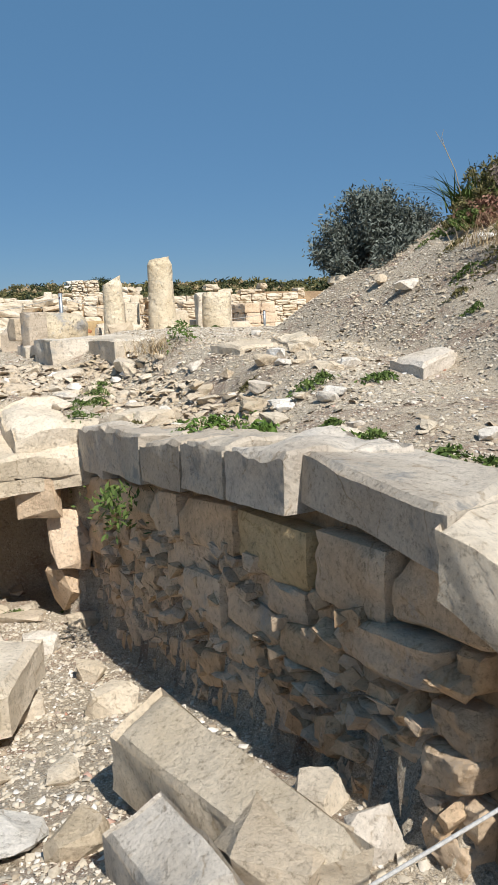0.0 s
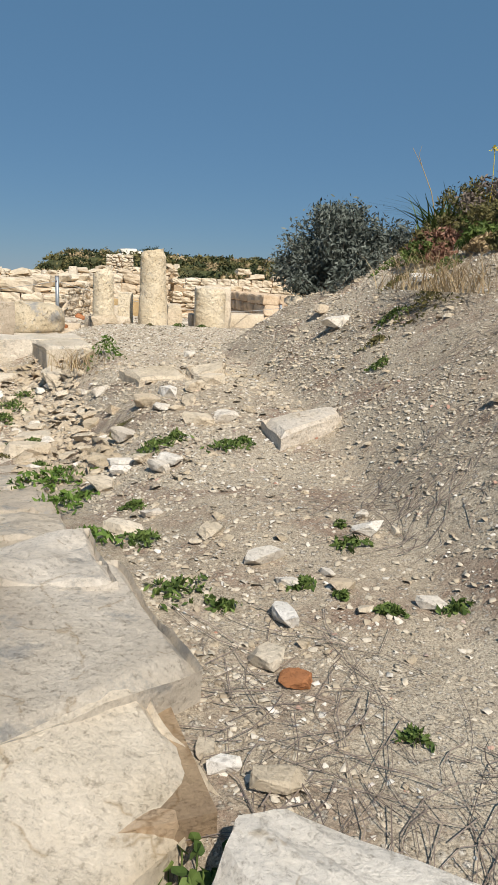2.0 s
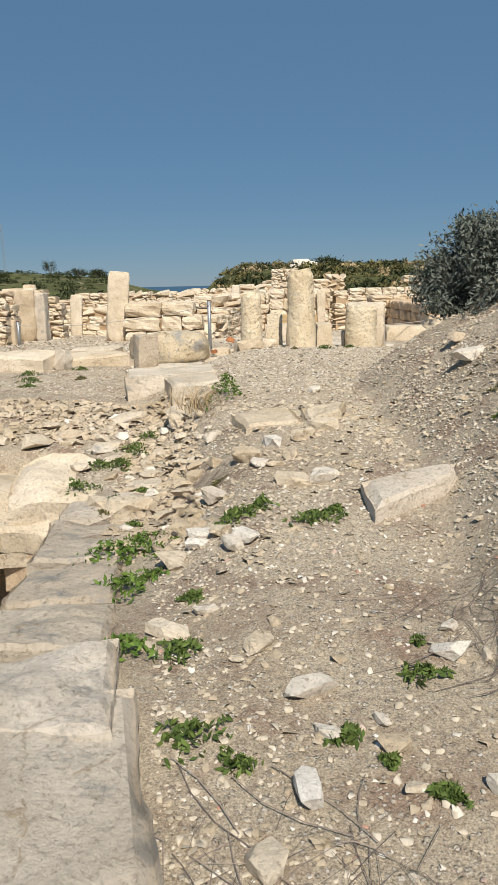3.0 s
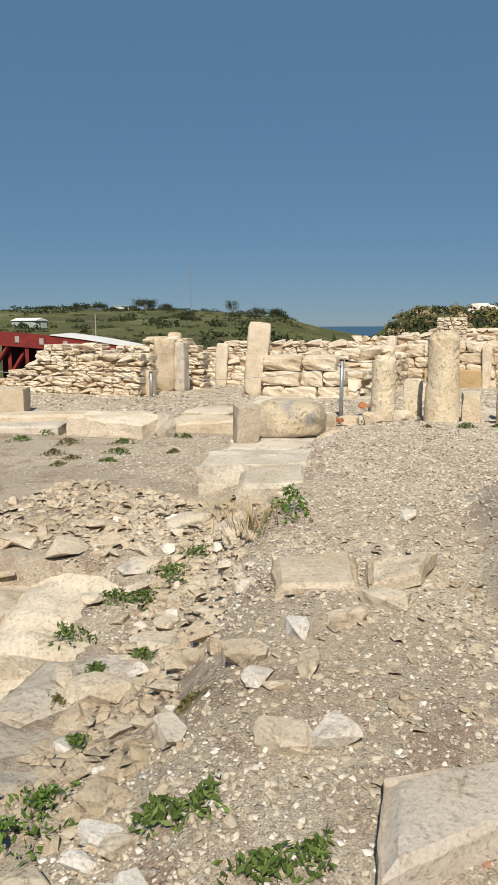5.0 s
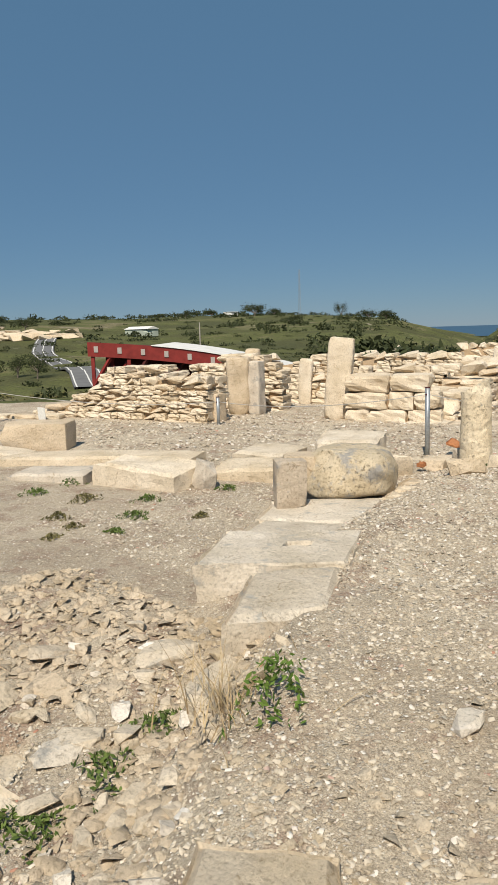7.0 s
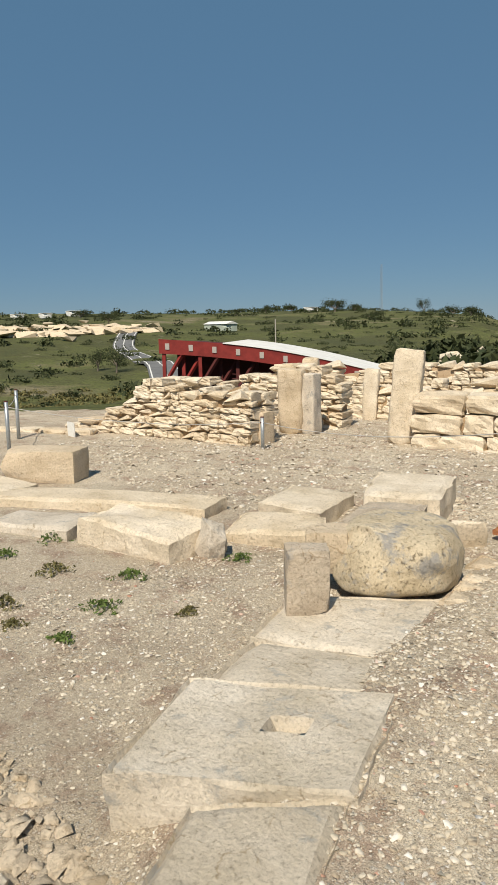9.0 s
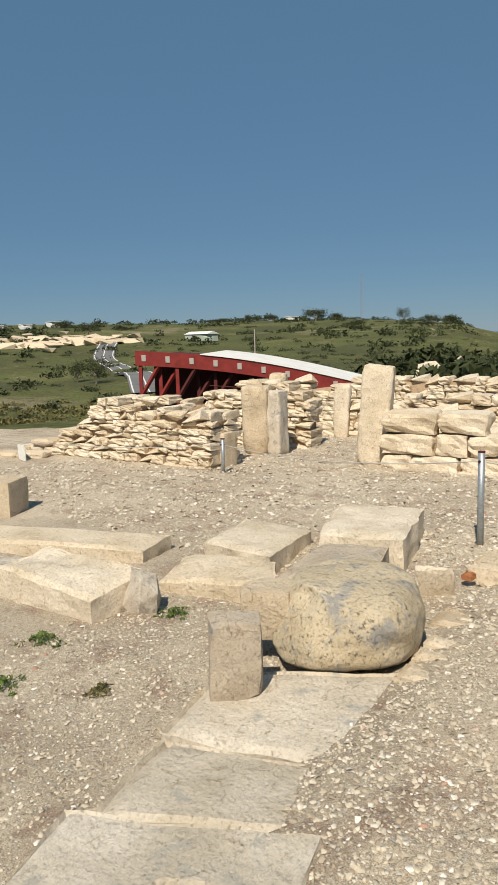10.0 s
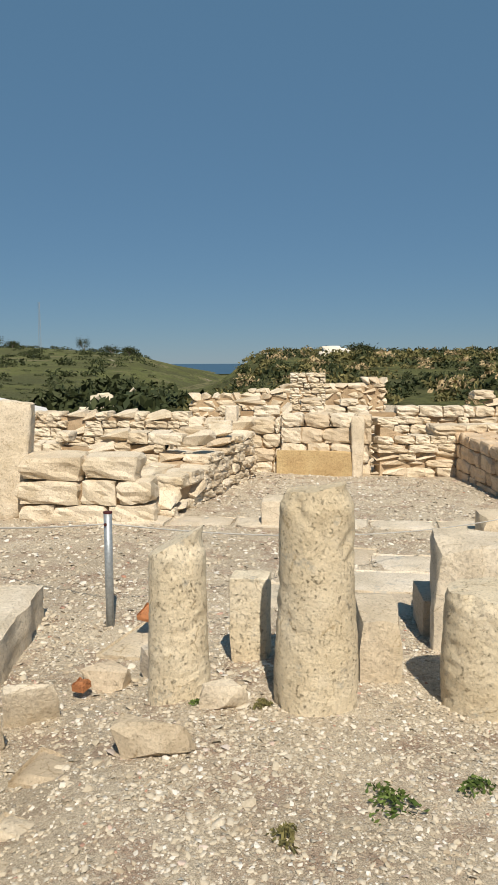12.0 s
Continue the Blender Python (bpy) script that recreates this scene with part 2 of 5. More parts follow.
def fbm(p, scale, seed, octaves=3):
    """Smooth noise for an array of points, by sums of sines turned at random: quick and repeatable."""
    r = np.random.default_rng(seed)
    out = np.zeros(len(p))
    amp = 1.0
    for o in range(octaves):
        for _ in range(5):
            d = r.normal(size=3)
            d *= scale * (1.9 ** o) * r.uniform(0.6, 1.4) / np.linalg.norm(d)
            out += amp * np.sin(p @ d * 2 * math.pi + r.uniform(0, 7)) / 5
        amp *= 0.55
    return out


CUBES = {}


def unit_cube(cuts):
    """Points of a cube from -1 to 1 whose sides are cut into squares, and its faces."""
    if cuts not in CUBES:
        bm = bmesh.new()
        bmesh.ops.create_cube(bm, size=2)
        if cuts:
            bmesh.ops.subdivide_edges(bm, edges=bm.edges[:], cuts=cuts, use_grid_fill=True)
        bm.verts.index_update()
        CUBES[cuts] = (np.array([v.co[:] for v in bm.verts]), [[v.index for v in f.verts] for f in bm.faces])
        bm.free()
    v, f = CUBES[cuts]
    return v.copy(), f


SPHERES = {}


def unit_ball(level):
    if level not in SPHERES:
        bm = bmesh.new()
        bmesh.ops.create_icosphere(bm, subdivisions=level, radius=1)
        bm.verts.index_update()
        SPHERES[level] = (np.array([v.co[:] for v in bm.verts]), [[v.index for v in f.verts] for f in bm.faces])
        bm.free()
    v, f = SPHERES[level]
    return v.copy(), f


def hewn(dims, seed, cuts=5, rounding=0.12, rough=0.03):
    """A hewn block, edges worn round and faces uneven; its base lies at z = 0."""
    v, f = unit_cube(cuts)
    h = np.array(dims) / 2
    r = rounding * h.min() * 2
    p = v * h
    inner = np.clip(p, -(h - r), h - r)
    d = p - inner
    n = np.linalg.norm(d, axis=1, keepdims=True)
    corner = np.where(n > 0, d / np.maximum(n, 1e-9) * r, 0)
    p = inner + corner
    nrm = v / np.maximum(np.linalg.norm(v, axis=1, keepdims=True), 1e-9)
    s = rough * h.min() * 2
    p += nrm * (fbm(p, 0.55 / h.max(), seed) * s + fbm(p, 1.6 / h.max(), seed + 1) * s * 0.5 + (fbm(p, 4.5 / h.max(), seed + 2) * s * 0.3 if cuts > 6 else 0))[:, None]
    r2 = np.random.default_rng(seed)
    for _ in range(2):                                   # a broken corner or two
        c = np.sign(r2.normal(size=3)) * h
        far = np.linalg.norm((p - c) / h, axis=1)
        p += (-(c) * 0.16)[None, :] * np.clip(1 - far / 0.9, 0, 1)[:, None]
    p[:, 2] += h[2]
    return p, f


def quad_block(quad, depth, seed, cuts=9, rough=0.012, rounding=0.035, hole=None):
    """A slab on four corners (x, y, z of its top), worn at its edges."""
    v, f = unit_cube(cuts)
    q = np.array(quad, float)
    u, w, t = (v[:, 0] + 1) / 2, (v[:, 1] + 1) / 2, (v[:, 2] + 1) / 2
    top = ((1 - u) * (1 - w))[:, None] * q[0] + (u * (1 - w))[:, None] * q[1] + (u * w)[:, None] * q[2] + ((1 - u) * w)[:, None] * q[3]
    mid = q.mean(0)
    p = top.copy()
    p[:, 2] -= (1 - t) * depth
    edge = np.maximum(np.abs(v[:, 0]), np.abs(v[:, 1]))
    lip = (edge > 0.99) & (t > 0.99)
    p[lip, 2] -= rounding
    p[lip, :2] += (mid[:2] - p[lip, :2]) * 0.03
    side = edge > 0.99
    out = p - mid
    out[:, 2] = 0
    out /= np.maximum(np.linalg.norm(out, axis=1, keepdims=True), 1e-6)
    size = np.linalg.norm(q[0] - q[2])
    p[side] += out[side] * (fbm(p[side], 2.2 / size, seed, 4) * size * 0.022)[:, None]
    p[t > 0.5, 2] += fbm(p[t > 0.5], 1.5 / size, seed + 3, 4) * rough * 1.2
    if hole:
        u0, u1, w0, w1, dz = hole
        k = (u > u0) & (u < u1) & (w > w0) & (w < w1) & (t > 0.99)
        p[k, 2] -= dz
    return p, f


def rock(dims, seed, level=3, planes=13, flat=1.0):
    """An angular broken stone: a hull of corners, roughened on the larger ones; its base lies at z = 0."""
    r = np.random.default_rng(seed)
    n = (8, 9, 13, 19, 30)[min(level, 4)]
    p = r.uniform(-1, 1, (n, 3))
    p /= np.power((np.abs(p) ** 3.2).sum(1, keepdims=True), 1 / 3.2)
    p *= r.uniform(0.82, 1.0, (n, 1))
    p[:, 2] = np.clip(p[:, 2], -0.7, 0.72 * flat)
    bm = bmesh.new()
    for q in p:
        bm.verts.new(q)
    got = bmesh.ops.convex_hull(bm, input=bm.verts[:])
    bmesh.ops.delete(bm, geom=[v for v in bm.verts if not v.link_faces], context="VERTS")
    if level >= 2:
        bmesh.ops.subdivide_edges(bm, edges=bm.edges[:], cuts=(1, 2, 4)[min(level, 4) - 2], use_grid_fill=True)
    bmesh.ops.triangulate(bm, faces=bm.faces[:])
    bm.verts.index_update()
    p = np.array([v.co[:] for v in bm.verts])
    f = [[v.index for v in q.verts] for q in bm.faces]
    bm.free()
    if level >= 2:
        d = p / np.maximum(np.linalg.norm(p, axis=1, keepdims=True), 1e-6)
        p = p + d * (fbm(p, 0.7, seed + 5) * 0.05 + fbm(p, 2.2, seed + 6) * 0.035)[:, None]
    lo, hi = p.min(0), p.max(0)
    p = (p - (lo + hi) / 2) / (hi - lo) * np.array(dims)
    p[:, 2] -= p[:, 2].min()
    return p, f


def blades(base, length, width, lean, count, seed, spread=0.05, droop=0.5):
    """Grass-like blades from a base: thin bent strips."""
    r = np.random.default_rng(seed)
    V, F = [], []
    for i in range(count):
        a = r.uniform(0, 2 * math.pi)
        ln, wd, le = length * r.uniform(0.5, 1.1), width * r.uniform(0.6, 1.2), lean * r.uniform(0.3, 1.2)
        o = np.array(base) + np.array([r.normal() * spread, r.normal() * spread, 0])
        side = np.array([-math.sin(a), math.cos(a), 0]) * wd
        for k in range(4):
            t = k / 3
            h = ln * t
            out = le * (t ** 1.5) * ln
            c = o + np.array([math.cos(a) * out, math.sin(a) * out, h * (1 - droop * t * le * 0.6)])
            V += [c - side * (1 - t * 0.9), c + side * (1 - t * 0.9)]
        b = len(V) - 8
        F += [(b + 2 * k, b + 2 * k + 1, b + 2 * k + 3, b + 2 * k + 2) for k in range(3)]
    return V, F


def leaf_cloud(centres, size, seed, shape=1.6):
    """Small folded leaves at the given points, each turned at random."""
    r = np.random.default_rng(seed)
    n = len(centres)
    a = r.normal(size=(n, 3)); a /= np.linalg.norm(a, axis=1, keepdims=True)
    b = r.normal(size=(n, 3)); b -= a * (a * b).sum(1, keepdims=True); b /= np.linalg.norm(b, axis=1, keepdims=True)
    s = size * r.uniform(0.6, 1.3, (n, 1))
    c = np.asarray(centres, float)
    V = np.stack([c - a * s * shape, c + b * s * 0.55, c + a * s * shape, c - b * s * 0.55], 1).reshape(-1, 3)
    F = np.arange(4 * n).reshape(n, 4)
    return V, F


def tube(points, radius, sides=6):
    """A round rod along points, closed at its ends; radius may vary from end to end."""
    P = np.array(points, float)
    rad = np.linspace(radius[0], radius[1], len(P)) if isinstance(radius, tuple) else np.full(len(P), radius)
    V, F = [], []
    for i, p in enumerate(P):
        d = P[min(i + 1, len(P) - 1)] - P[max(i - 1, 0)]
        d /= np.linalg.norm(d)
        a = np.cross(d, (0, 0, 1.0) if abs(d[2]) < 0.9 else (1.0, 0, 0)); a /= np.linalg.norm(a)
        b = np.cross(d, a)
        for k in range(sides):
            w = 2 * math.pi * k / sides
            V.append(p + rad[i] * (math.cos(w) * a + math.sin(w) * b))
    for i in range(len(P) - 1):
        for k in range(sides):
            F.append((i * sides + k, i * sides + (k + 1) % sides, (i + 1) * sides + (k + 1) % sides, (i + 1) * sides + k))
    F.append(tuple(range(sides))[::-1])
    F.append(tuple((len(P) - 1) * sides + k for k in range(sides)))
    return V, F


def joined(parts):
    V, F = [], []
    for v, f in parts:
        o = len(V)
        V += [tuple(x) for x in v]
        F += [tuple(int(i) + o for i in q) for q in f]
    return V, F


# ---- the ground: one sheet out to the horizon ----
W0, WD, WN = np.array((0.379, 2.954)), np.array((-0.4784, 0.8783)), np.array((0.8783, 0.4784))


def edge_x(y):
    return np.interp(y, (0, 3, 4.6, 5.85, 6.4, 7.3, 8.3, 8.9, 9.7, 10.5, 12.5, 16, 24, 60), (1.9, 1.7, 1.25, 0.95, 0.8, 0.4, 0.0, -0.25, 0.2, 0.6, 0.5, 0.6, 2.0, 14.0))


def ground(x, y, fine=True):
    x, y = np.atleast_1d(np.asarray(x, float)), np.atleast_1d(np.asarray(y, float))
    p = np.stack([x, y, 0 * x], 1)
    court = 0.74 - 0.03 * np.clip(y - 13, 0, 12)
    plateau = np.interp(y, (3.0, 4.5, 5.5, 7.0, 8.0, 9.0), (0.66, 0.77, 0.86, 0.97, 1.0, 0.97))
    d = (x - edge_x(y)) * 0.9
    bank = np.interp(y, (2, 4.7, 5.5, 6.9, 8, 9.2, 10, 12.4, 13.3, 16), (0.2, -0.3, -0.15, -0.7, -1.5, -2.25, -2.5, -2.9, -3.0, -2.6))
    z = court + (plateau - court) * sstep(-0.5, 0.45, x - bank) * sstep(16.5, 11.0, y)
    z += 2.75 * (1 - np.exp(-0.3 * np.clip(d, 0, 6))) * sstep(15.5, 11.5, y) * sstep(0.0, 4.5, y)
    # the slope down towards the walker's first steps
    z = np.where(y < 3.4, z + (-0.08 - z) * sstep(3.15, 1.95, y + 0.05 * (x - 1)), z)
    u, s = (x - W0[0]) * WN[0] + (y - W0[1]) * WN[1], (x - W0[0]) * WD[0] + (y - W0[1]) * WD[1]
    # earth level with the wall's top, then the sunk room beside the wall and the cave at its end
    lip = np.interp(s, (0.2, 1.2, 2.4, 4.0, 6.0), (0.74, 0.74, 0.62, 0.52, 0.6))
    z = z + (np.minimum(z, lip) - z) * sstep(1.1, 0.45, u) * sstep(-0.4, 0.3, s) * sstep(6.5, 5.0, s)
    floor = np.interp(s, (-1, 0.2, 0.62, 2.15, 3.0, 4.4, 5.6), (-0.06, -0.05, -0.18, -0.62, -0.82, -0.98, -1.05)) + 0.05 * sstep(-0.6, -2.0, u)
    room = sstep(-0.02, -0.14, u - 0.16) * sstep(3.95, 3.8, s)
    front = sstep(0.42, 0.18, u) * sstep(0.15, -0.1, s)
    room = np.maximum(room, front)
    cave = sstep(0.0, -0.1, u + 0.02) * sstep(-1.9, -1.75, u) * sstep(5.1, 4.8, s)
    z = z + (floor - z) * np.maximum(room, cave)
    # far country by bearing (degrees to the left of the y axis) and distance
    dx, dy = x + 1.0, y - 9.0
    r, brg = np.hypot(dx, dy), np.degrees(np.arctan2(-dx, dy))
    hill = np.interp(r, (20, 34, 60, 110, 260, 420, 650, 900, 4000), (0.4, -4.5, -7.5, -10, -3.0, 5.0, 16.0, 17.0, -10.0))
    left = sstep(33, 42, brg) * sstep(150, 110, brg)
    scrub = np.interp(r, (16, 30, 48, 75, 120, 400, 4000), (0.5, 0.7, 1.6, 3.3, 3.0, -8.0, -30.0))
    low = np.interp(r, (16, 40, 120, 500, 4000), (0.5, 0.3, -3.0, -14.0, -40.0))
    ridge = np.interp(r, (16, 30, 60, 200, 500, 800, 4000), (0.5, 0.6, -1.0, -4.0, 8.0, 9.0, -20.0))
    far = low + (scrub - low) * sstep(26.5, 22.5, brg) * sstep(-120, -60, brg)
    far = far + (ridge - far) * sstep(29.5, 33, brg)
    far = far + (hill - far) * left
    big = fbm(p, 0.008, 31, 3) * np.clip((r - 60) / 120, 0, 1) * 2.4 + fbm(p, 0.06, 32, 3) * np.clip((r - 22) / 40, 0, 1) * 0.4
    out = sstep(15.5, 24.0, r) * np.where((brg > 43) & (brg < 150), 1, sstep(19, 30, r))
    z = z + (far + big - z) * out
    if fine:
        near = 1 - sstep(20, 40, r)
        z += near * (fbm(p, 0.8, 33, 3) * 0.022 + fbm(p, 3.1, 34, 3) * 0.009 + np.clip(d, 0, 1) * sstep(12, 10, y) * (fbm(p, 0.9, 35, 3) * 0.05 + fbm(p, 2.6, 36, 2) * 0.025))
    return z


def gz(x, y):
    return float(ground(x, y)[0])


def axis(marks):
    out = [marks[0][0]]
    for (a, step), (b, _) in zip(marks[:-1], marks[1:]):
        n = max(1, round((b - a) / step))
        out += list(a + (b - a) * (np.arange(1, n + 1) / n))
    return np.array(out)


def far_axis(lo, hi, step, reach):
    k, d = [], step
    e = hi
    while e < reach:
        d *= 1.16
        e += d
        k.append(e)
    return k


gx = axis([(-16, 0.3), (-6, 0.075), (3.0, 0.2), (6, 0.2)])
gy = axis([(-3, 0.3), (0.8, 0.075), (14.5, 0.16), (26, 0.3), (30, 0.3)])
gx = np.concatenate([-np.array(far_axis(0, 16, 0.3, 4000))[::-1], gx, far_axis(0, 6, 0.25, 4000)])
gy = np.concatenate([-np.array(far_axis(0, 3, 0.4, 3000))[::-1], gy, far_axis(0, 30, 0.3, 4500)])
GX, GY = np.meshgrid(gx, gy)
GZ = ground(GX.ravel(), GY.ravel())
nx, ny = len(gx), len(gy)
idx = np.arange(nx * ny).reshape(ny, nx)
quads = np.stack([idx[:-1, :-1], idx[:-1, 1:], idx[1:, 1:], idx[1:, :-1]], -1).reshape(-1, 4)
cx, cy = GX.ravel()[quads].mean(1), GY.ravel()[quads].mean(1)
cr, cb = np.hypot(cx + 1, cy - 9), np.degrees(np.arctan2(-(cx + 1), cy - 9))
wild = (cr > np.where((cb > 40) & (cb < 150), 17.5, 33) + fbm(np.stack([cx, cy, 0 * cx], 1), 0.2, 40) * 1.2).astype(int)
wild[(cx > edge_x(cy) + 3.2) & (cy > 3)] = 1
paved = (wild == 0) & (cy > 13.2 + 0.35 * (cx + 4) * (cx < -4) + fbm(np.stack([cx, cy, 0 * cx], 1), 0.5, 41) * 0.5) & (cx < edge_x(cy) - 0.4)
paved |= (wild == 0) & (cy > 6.9) & (cy < 14) & (cx > -0.75 - 0.42 * (cy - 7.0) + fbm(np.stack([cx, cy, 0 * cx], 1), 0.9, 42) * 0.2) & (cx < edge_x(cy) - 0.05)
wild[paved] = 2
ground_me = mesh_of("ground", np.stack([GX.ravel(), GY.ravel(), GZ], 1), quads, [EARTH, HILL, GRAVEL], True, wild)
tagged(new("ground", ground_me), "dry pale earth with limestone chips, green hills beyond", "ground", kind="structure")

sv = [(-6000, 900, -14), (3000, 900, -14), (3000, 4980, -14), (-6000, 4980, -14)]
tagged(new("water", mesh_of("sea", sv, [(0, 1, 2, 3)], SEA)), "strip of blue sea on the far horizon", "sea", kind="structure")


# ---- masonry ----
STONES = [mesh_of("stone", *hewn((1, 1, 1), 100 + k, 4, 0.1, 0.07), WALL_STONE) for k in range(9)]
PALE = [mesh_of("stone", *hewn((1, 1, 1), 130 + k, 4, 0.1, 0.085), LIME) for k in range(9)]
RUBBLE = [mesh_of("stone", *rock((1.08, 1, 1.1), 160 + k, 2, 11), LIME) for k in range(9)]
WEDGES = [mesh_of("stone", *rock((1, 1, 1), 180 + k, 2, 9), (WALL_STONE, TAN_STONE)[k % 2]) for k in range(9)]


def masonry(name, label, a, b, heights, course=0.22, length=0.5, thick=0.5, pool=PALE, seed=1, base=None, sink=0.06, ragged=0.4):
    """A ruined wall from a to b, built of stones of their own on an earth core; heights along it as (share, height)."""
    r = np.random.default_rng(seed)
    a, b = np.array(a, float), np.array(b, float)
    run = np.linalg.norm(b - a)
    dirn = (b - a) / run
    ang = math.atan2(dirn[1], dirn[0])
    z0 = base if base is not None else min(gz(*a), gz(*b)) - sink
    wall = thing(name, label, "ruined wall", kind="structure", at=(a[0], a[1], z0))
    wall.rotation_euler = (0, 0, ang)
    hs = np.array(heights, float)
    top = lambda s: float(np.interp(s / run, hs[:, 0], hs[:, 1]))
    n = max(2, int(run / 0.3))
    V, F = [], []
    for i in range(n + 1):
        s = run * i / n
        h = max(0.03, top(s) - course * 0.7)
        for yy, zz in ((-thick / 2 + 0.09, -0.2), (thick / 2 - 0.09, -0.2), (thick / 2 - 0.09, h), (-thick / 2 + 0.09, h)):
            V.append((min(max(s, 0.05), run - 0.05), yy, zz))
    for i in range(n):
        for k in range(4):
            F.append((4 * i + k, 4 * i + (k + 1) % 4, 4 * i + 4 + (k + 1) % 4, 4 * i + 4 + k))
    F += [(0, 3, 2, 1), (4 * n, 4 * n + 1, 4 * n + 2, 4 * n + 3)]
    link("core", mesh_of("core", V, F, MORTAR), wall, "earth and rubble core")
    z, row = 0.0, 0
    while z < hs[:, 1].max():
        ch = course * r.uniform(0.75, 1.25)
        s = -r.uniform(0, 0.4) * length
        while s < run:
            ln = length * r.uniform(0.55, 1.5)
            e = min(s + ln, run + 0.05)
            s0 = max(s, -0.03)
            mid = (s0 + e) / 2
            if e - s0 > 0.06 and z + ch * 0.5 < top(mid) + ragged * course * r.normal():
                sides = (-1, 1) if thick > 0.75 else (0,)
                for sd in sides:
                    w = thick if sd == 0 else thick * 0.5
                    pick = pool[int(r.integers(len(pool)))]
                    st = link("stone", pick, wall)
                    big = 1.2 if pick in RUBBLE else 1.0
                    st.location = (mid, sd * thick * 0.26 + r.normal() * 0.018, z)
                    st.scale = ((e - s0) * 0.985 * big, w * r.uniform(0.95, 1.08), ch * 0.985 * big)
                    st.rotation_euler = (r.normal() * 0.02, r.normal() * 0.02, r.normal() * 0.025)
            s = e + 0.008
        z += ch
        row += 1
    return wall


# the long wall of the sunk room, course by course
WS = (-0.153, 0, 0.419, 0.756, 1.24, 1.84, 2.45, 3.17, 3.99)
TOP = (0.82, 0.82, 0.83, 0.83, 0.77, 0.7, 0.63, 0.56, 0.49)
B1 = (0.72, 0.72, 0.64, 0.62, 0.57, 0.48, 0.38, 0.29, 0.12)
B2 = (0.52, 0.5, 0.42, 0.37, 0.34, 0.25, 0.1, 0.04, -0.04)
B3 = (0.36, 0.34, 0.22, 0.15, 0.06, -0.05, -0.2, -0.3, -0.4)
FOOT = (-0.07, -0.06, -0.14, -0.24, -0.38, -0.57, -0.73, -0.87, -0.97)
long_wall = thing("wall_long", "tall wall of rough grey limestone blocks in courses", "ruined wall", kind="structure", at=(W0[0], W0[1], 0))
long_wall.rotation_euler = (0, 0, math.atan2(WD[1], WD[0]))
cv, cf = [], []
for s_ in np.linspace(-0.1, 4.0, 16):
    t_, f_ = np.interp(s_, WS, TOP) - 0.12, np.interp(s_, WS, FOOT) - 0.3
    cv += [(s_, -0.1, f_), (s_, -0.1, t_), (s_, -0.5, t_), (s_, -0.5, f_)]
for i in range(15):
    cf += [(4 * i + k, 4 * i + (k + 1) % 4, 4 * i + 4 + (k + 1) % 4, 4 * i + 4 + k) for k in range(4)]
cf += [(0, 3, 2, 1), (60, 61, 62, 63)]
link("core", mesh_of("core", cv, cf, MORTAR), long_wall, "earth packed behind the stones")


def wall_stone(s0, s1, hi, lo, depth, proud, seed, mat, cuts=7, rounding=0.06, rough=0.03):
    """One stone of the long wall between two joints; hi and lo are its heights at both ends."""
    v, f = hewn((1, 1, 1), seed, cuts, rounding, rough)
    t, w = v[:, 0] + 0.5, v[:, 2]
    p = v.copy()
    p[:, 0] = s0 + (s1 - s0) * t
    p[:, 1] = proud - depth / 2 + v[:, 1] * depth
    p[:, 2] = (lo[0] + (lo[1] - lo[0]) * t) * (1 - w) + (hi[0] + (hi[1] - hi[0]) * t) * w
    link("stone", mesh_of("stone", p, f, mat, "worn"), long_wall)


wr = np.random.default_rng(11)
joints = (-0.12, 0.27, 0.67, 1.23, 1.9, 2.4, 3.22, 3.92)   # squared blocks under the capping
for k, (s0, s1) in enumerate(zip(joints[:-1], joints[1:])):
    ends = (s0 + 0.01, s1 - 0.01)
    wall_stone(*ends, np.interp(ends, WS, B1) - wr.uniform(0.01, 0.03), np.interp(ends, WS, B2) + wr.normal(size=2) * 0.015, 0.4, wr.uniform(-0.03, 0.0), 311 + k, OCHRE if k == 2 else (TAN_STONE if k in (3, 5) else WALL_STONE), 9)
rows = (0.0, 0.17, 0.36, 0.55, 0.74, 0.92, 1.1)            # rubble below, in broken courses
for i, (v0, v1) in enumerate(zip(rows[:-1], rows[1:])):
    s_ = -0.05 - wr.uniform(0, 0.15)
    while s_ < 3.86:
        e_ = min(s_ + wr.uniform(0.16, 0.55) * (1.25 if i == 2 else 1.0), 3.9)
        ends = np.array((max(s_, -0.08) + 0.006, e_ - 0.006))
        top_, foot_ = np.interp(ends, WS, B2), np.interp(ends, WS, FOOT) - 0.08
        jit = wr.normal(size=4) * 0.035
        hi, lo = top_ + (foot_ - top_) * (v0 + jit[:2] * (i > 0)), top_ + (foot_ - top_) * (v1 + 0.015 + jit[2:])
        mat = (WALL_STONE, TAN_STONE, WALL_STONE, WALL_STONE, TAN_STONE)[int(wr.integers(5))]
        if ends[1] - ends[0] > 0.05:
            wall_stone(*ends, hi, lo, 0.36, wr.uniform(-0.055, 0.01), int(wr.integers(9999)), mat, 7, wr.uniform(0.07, 0.15), wr.uniform(0.03, 0.06))
        s_ = e_
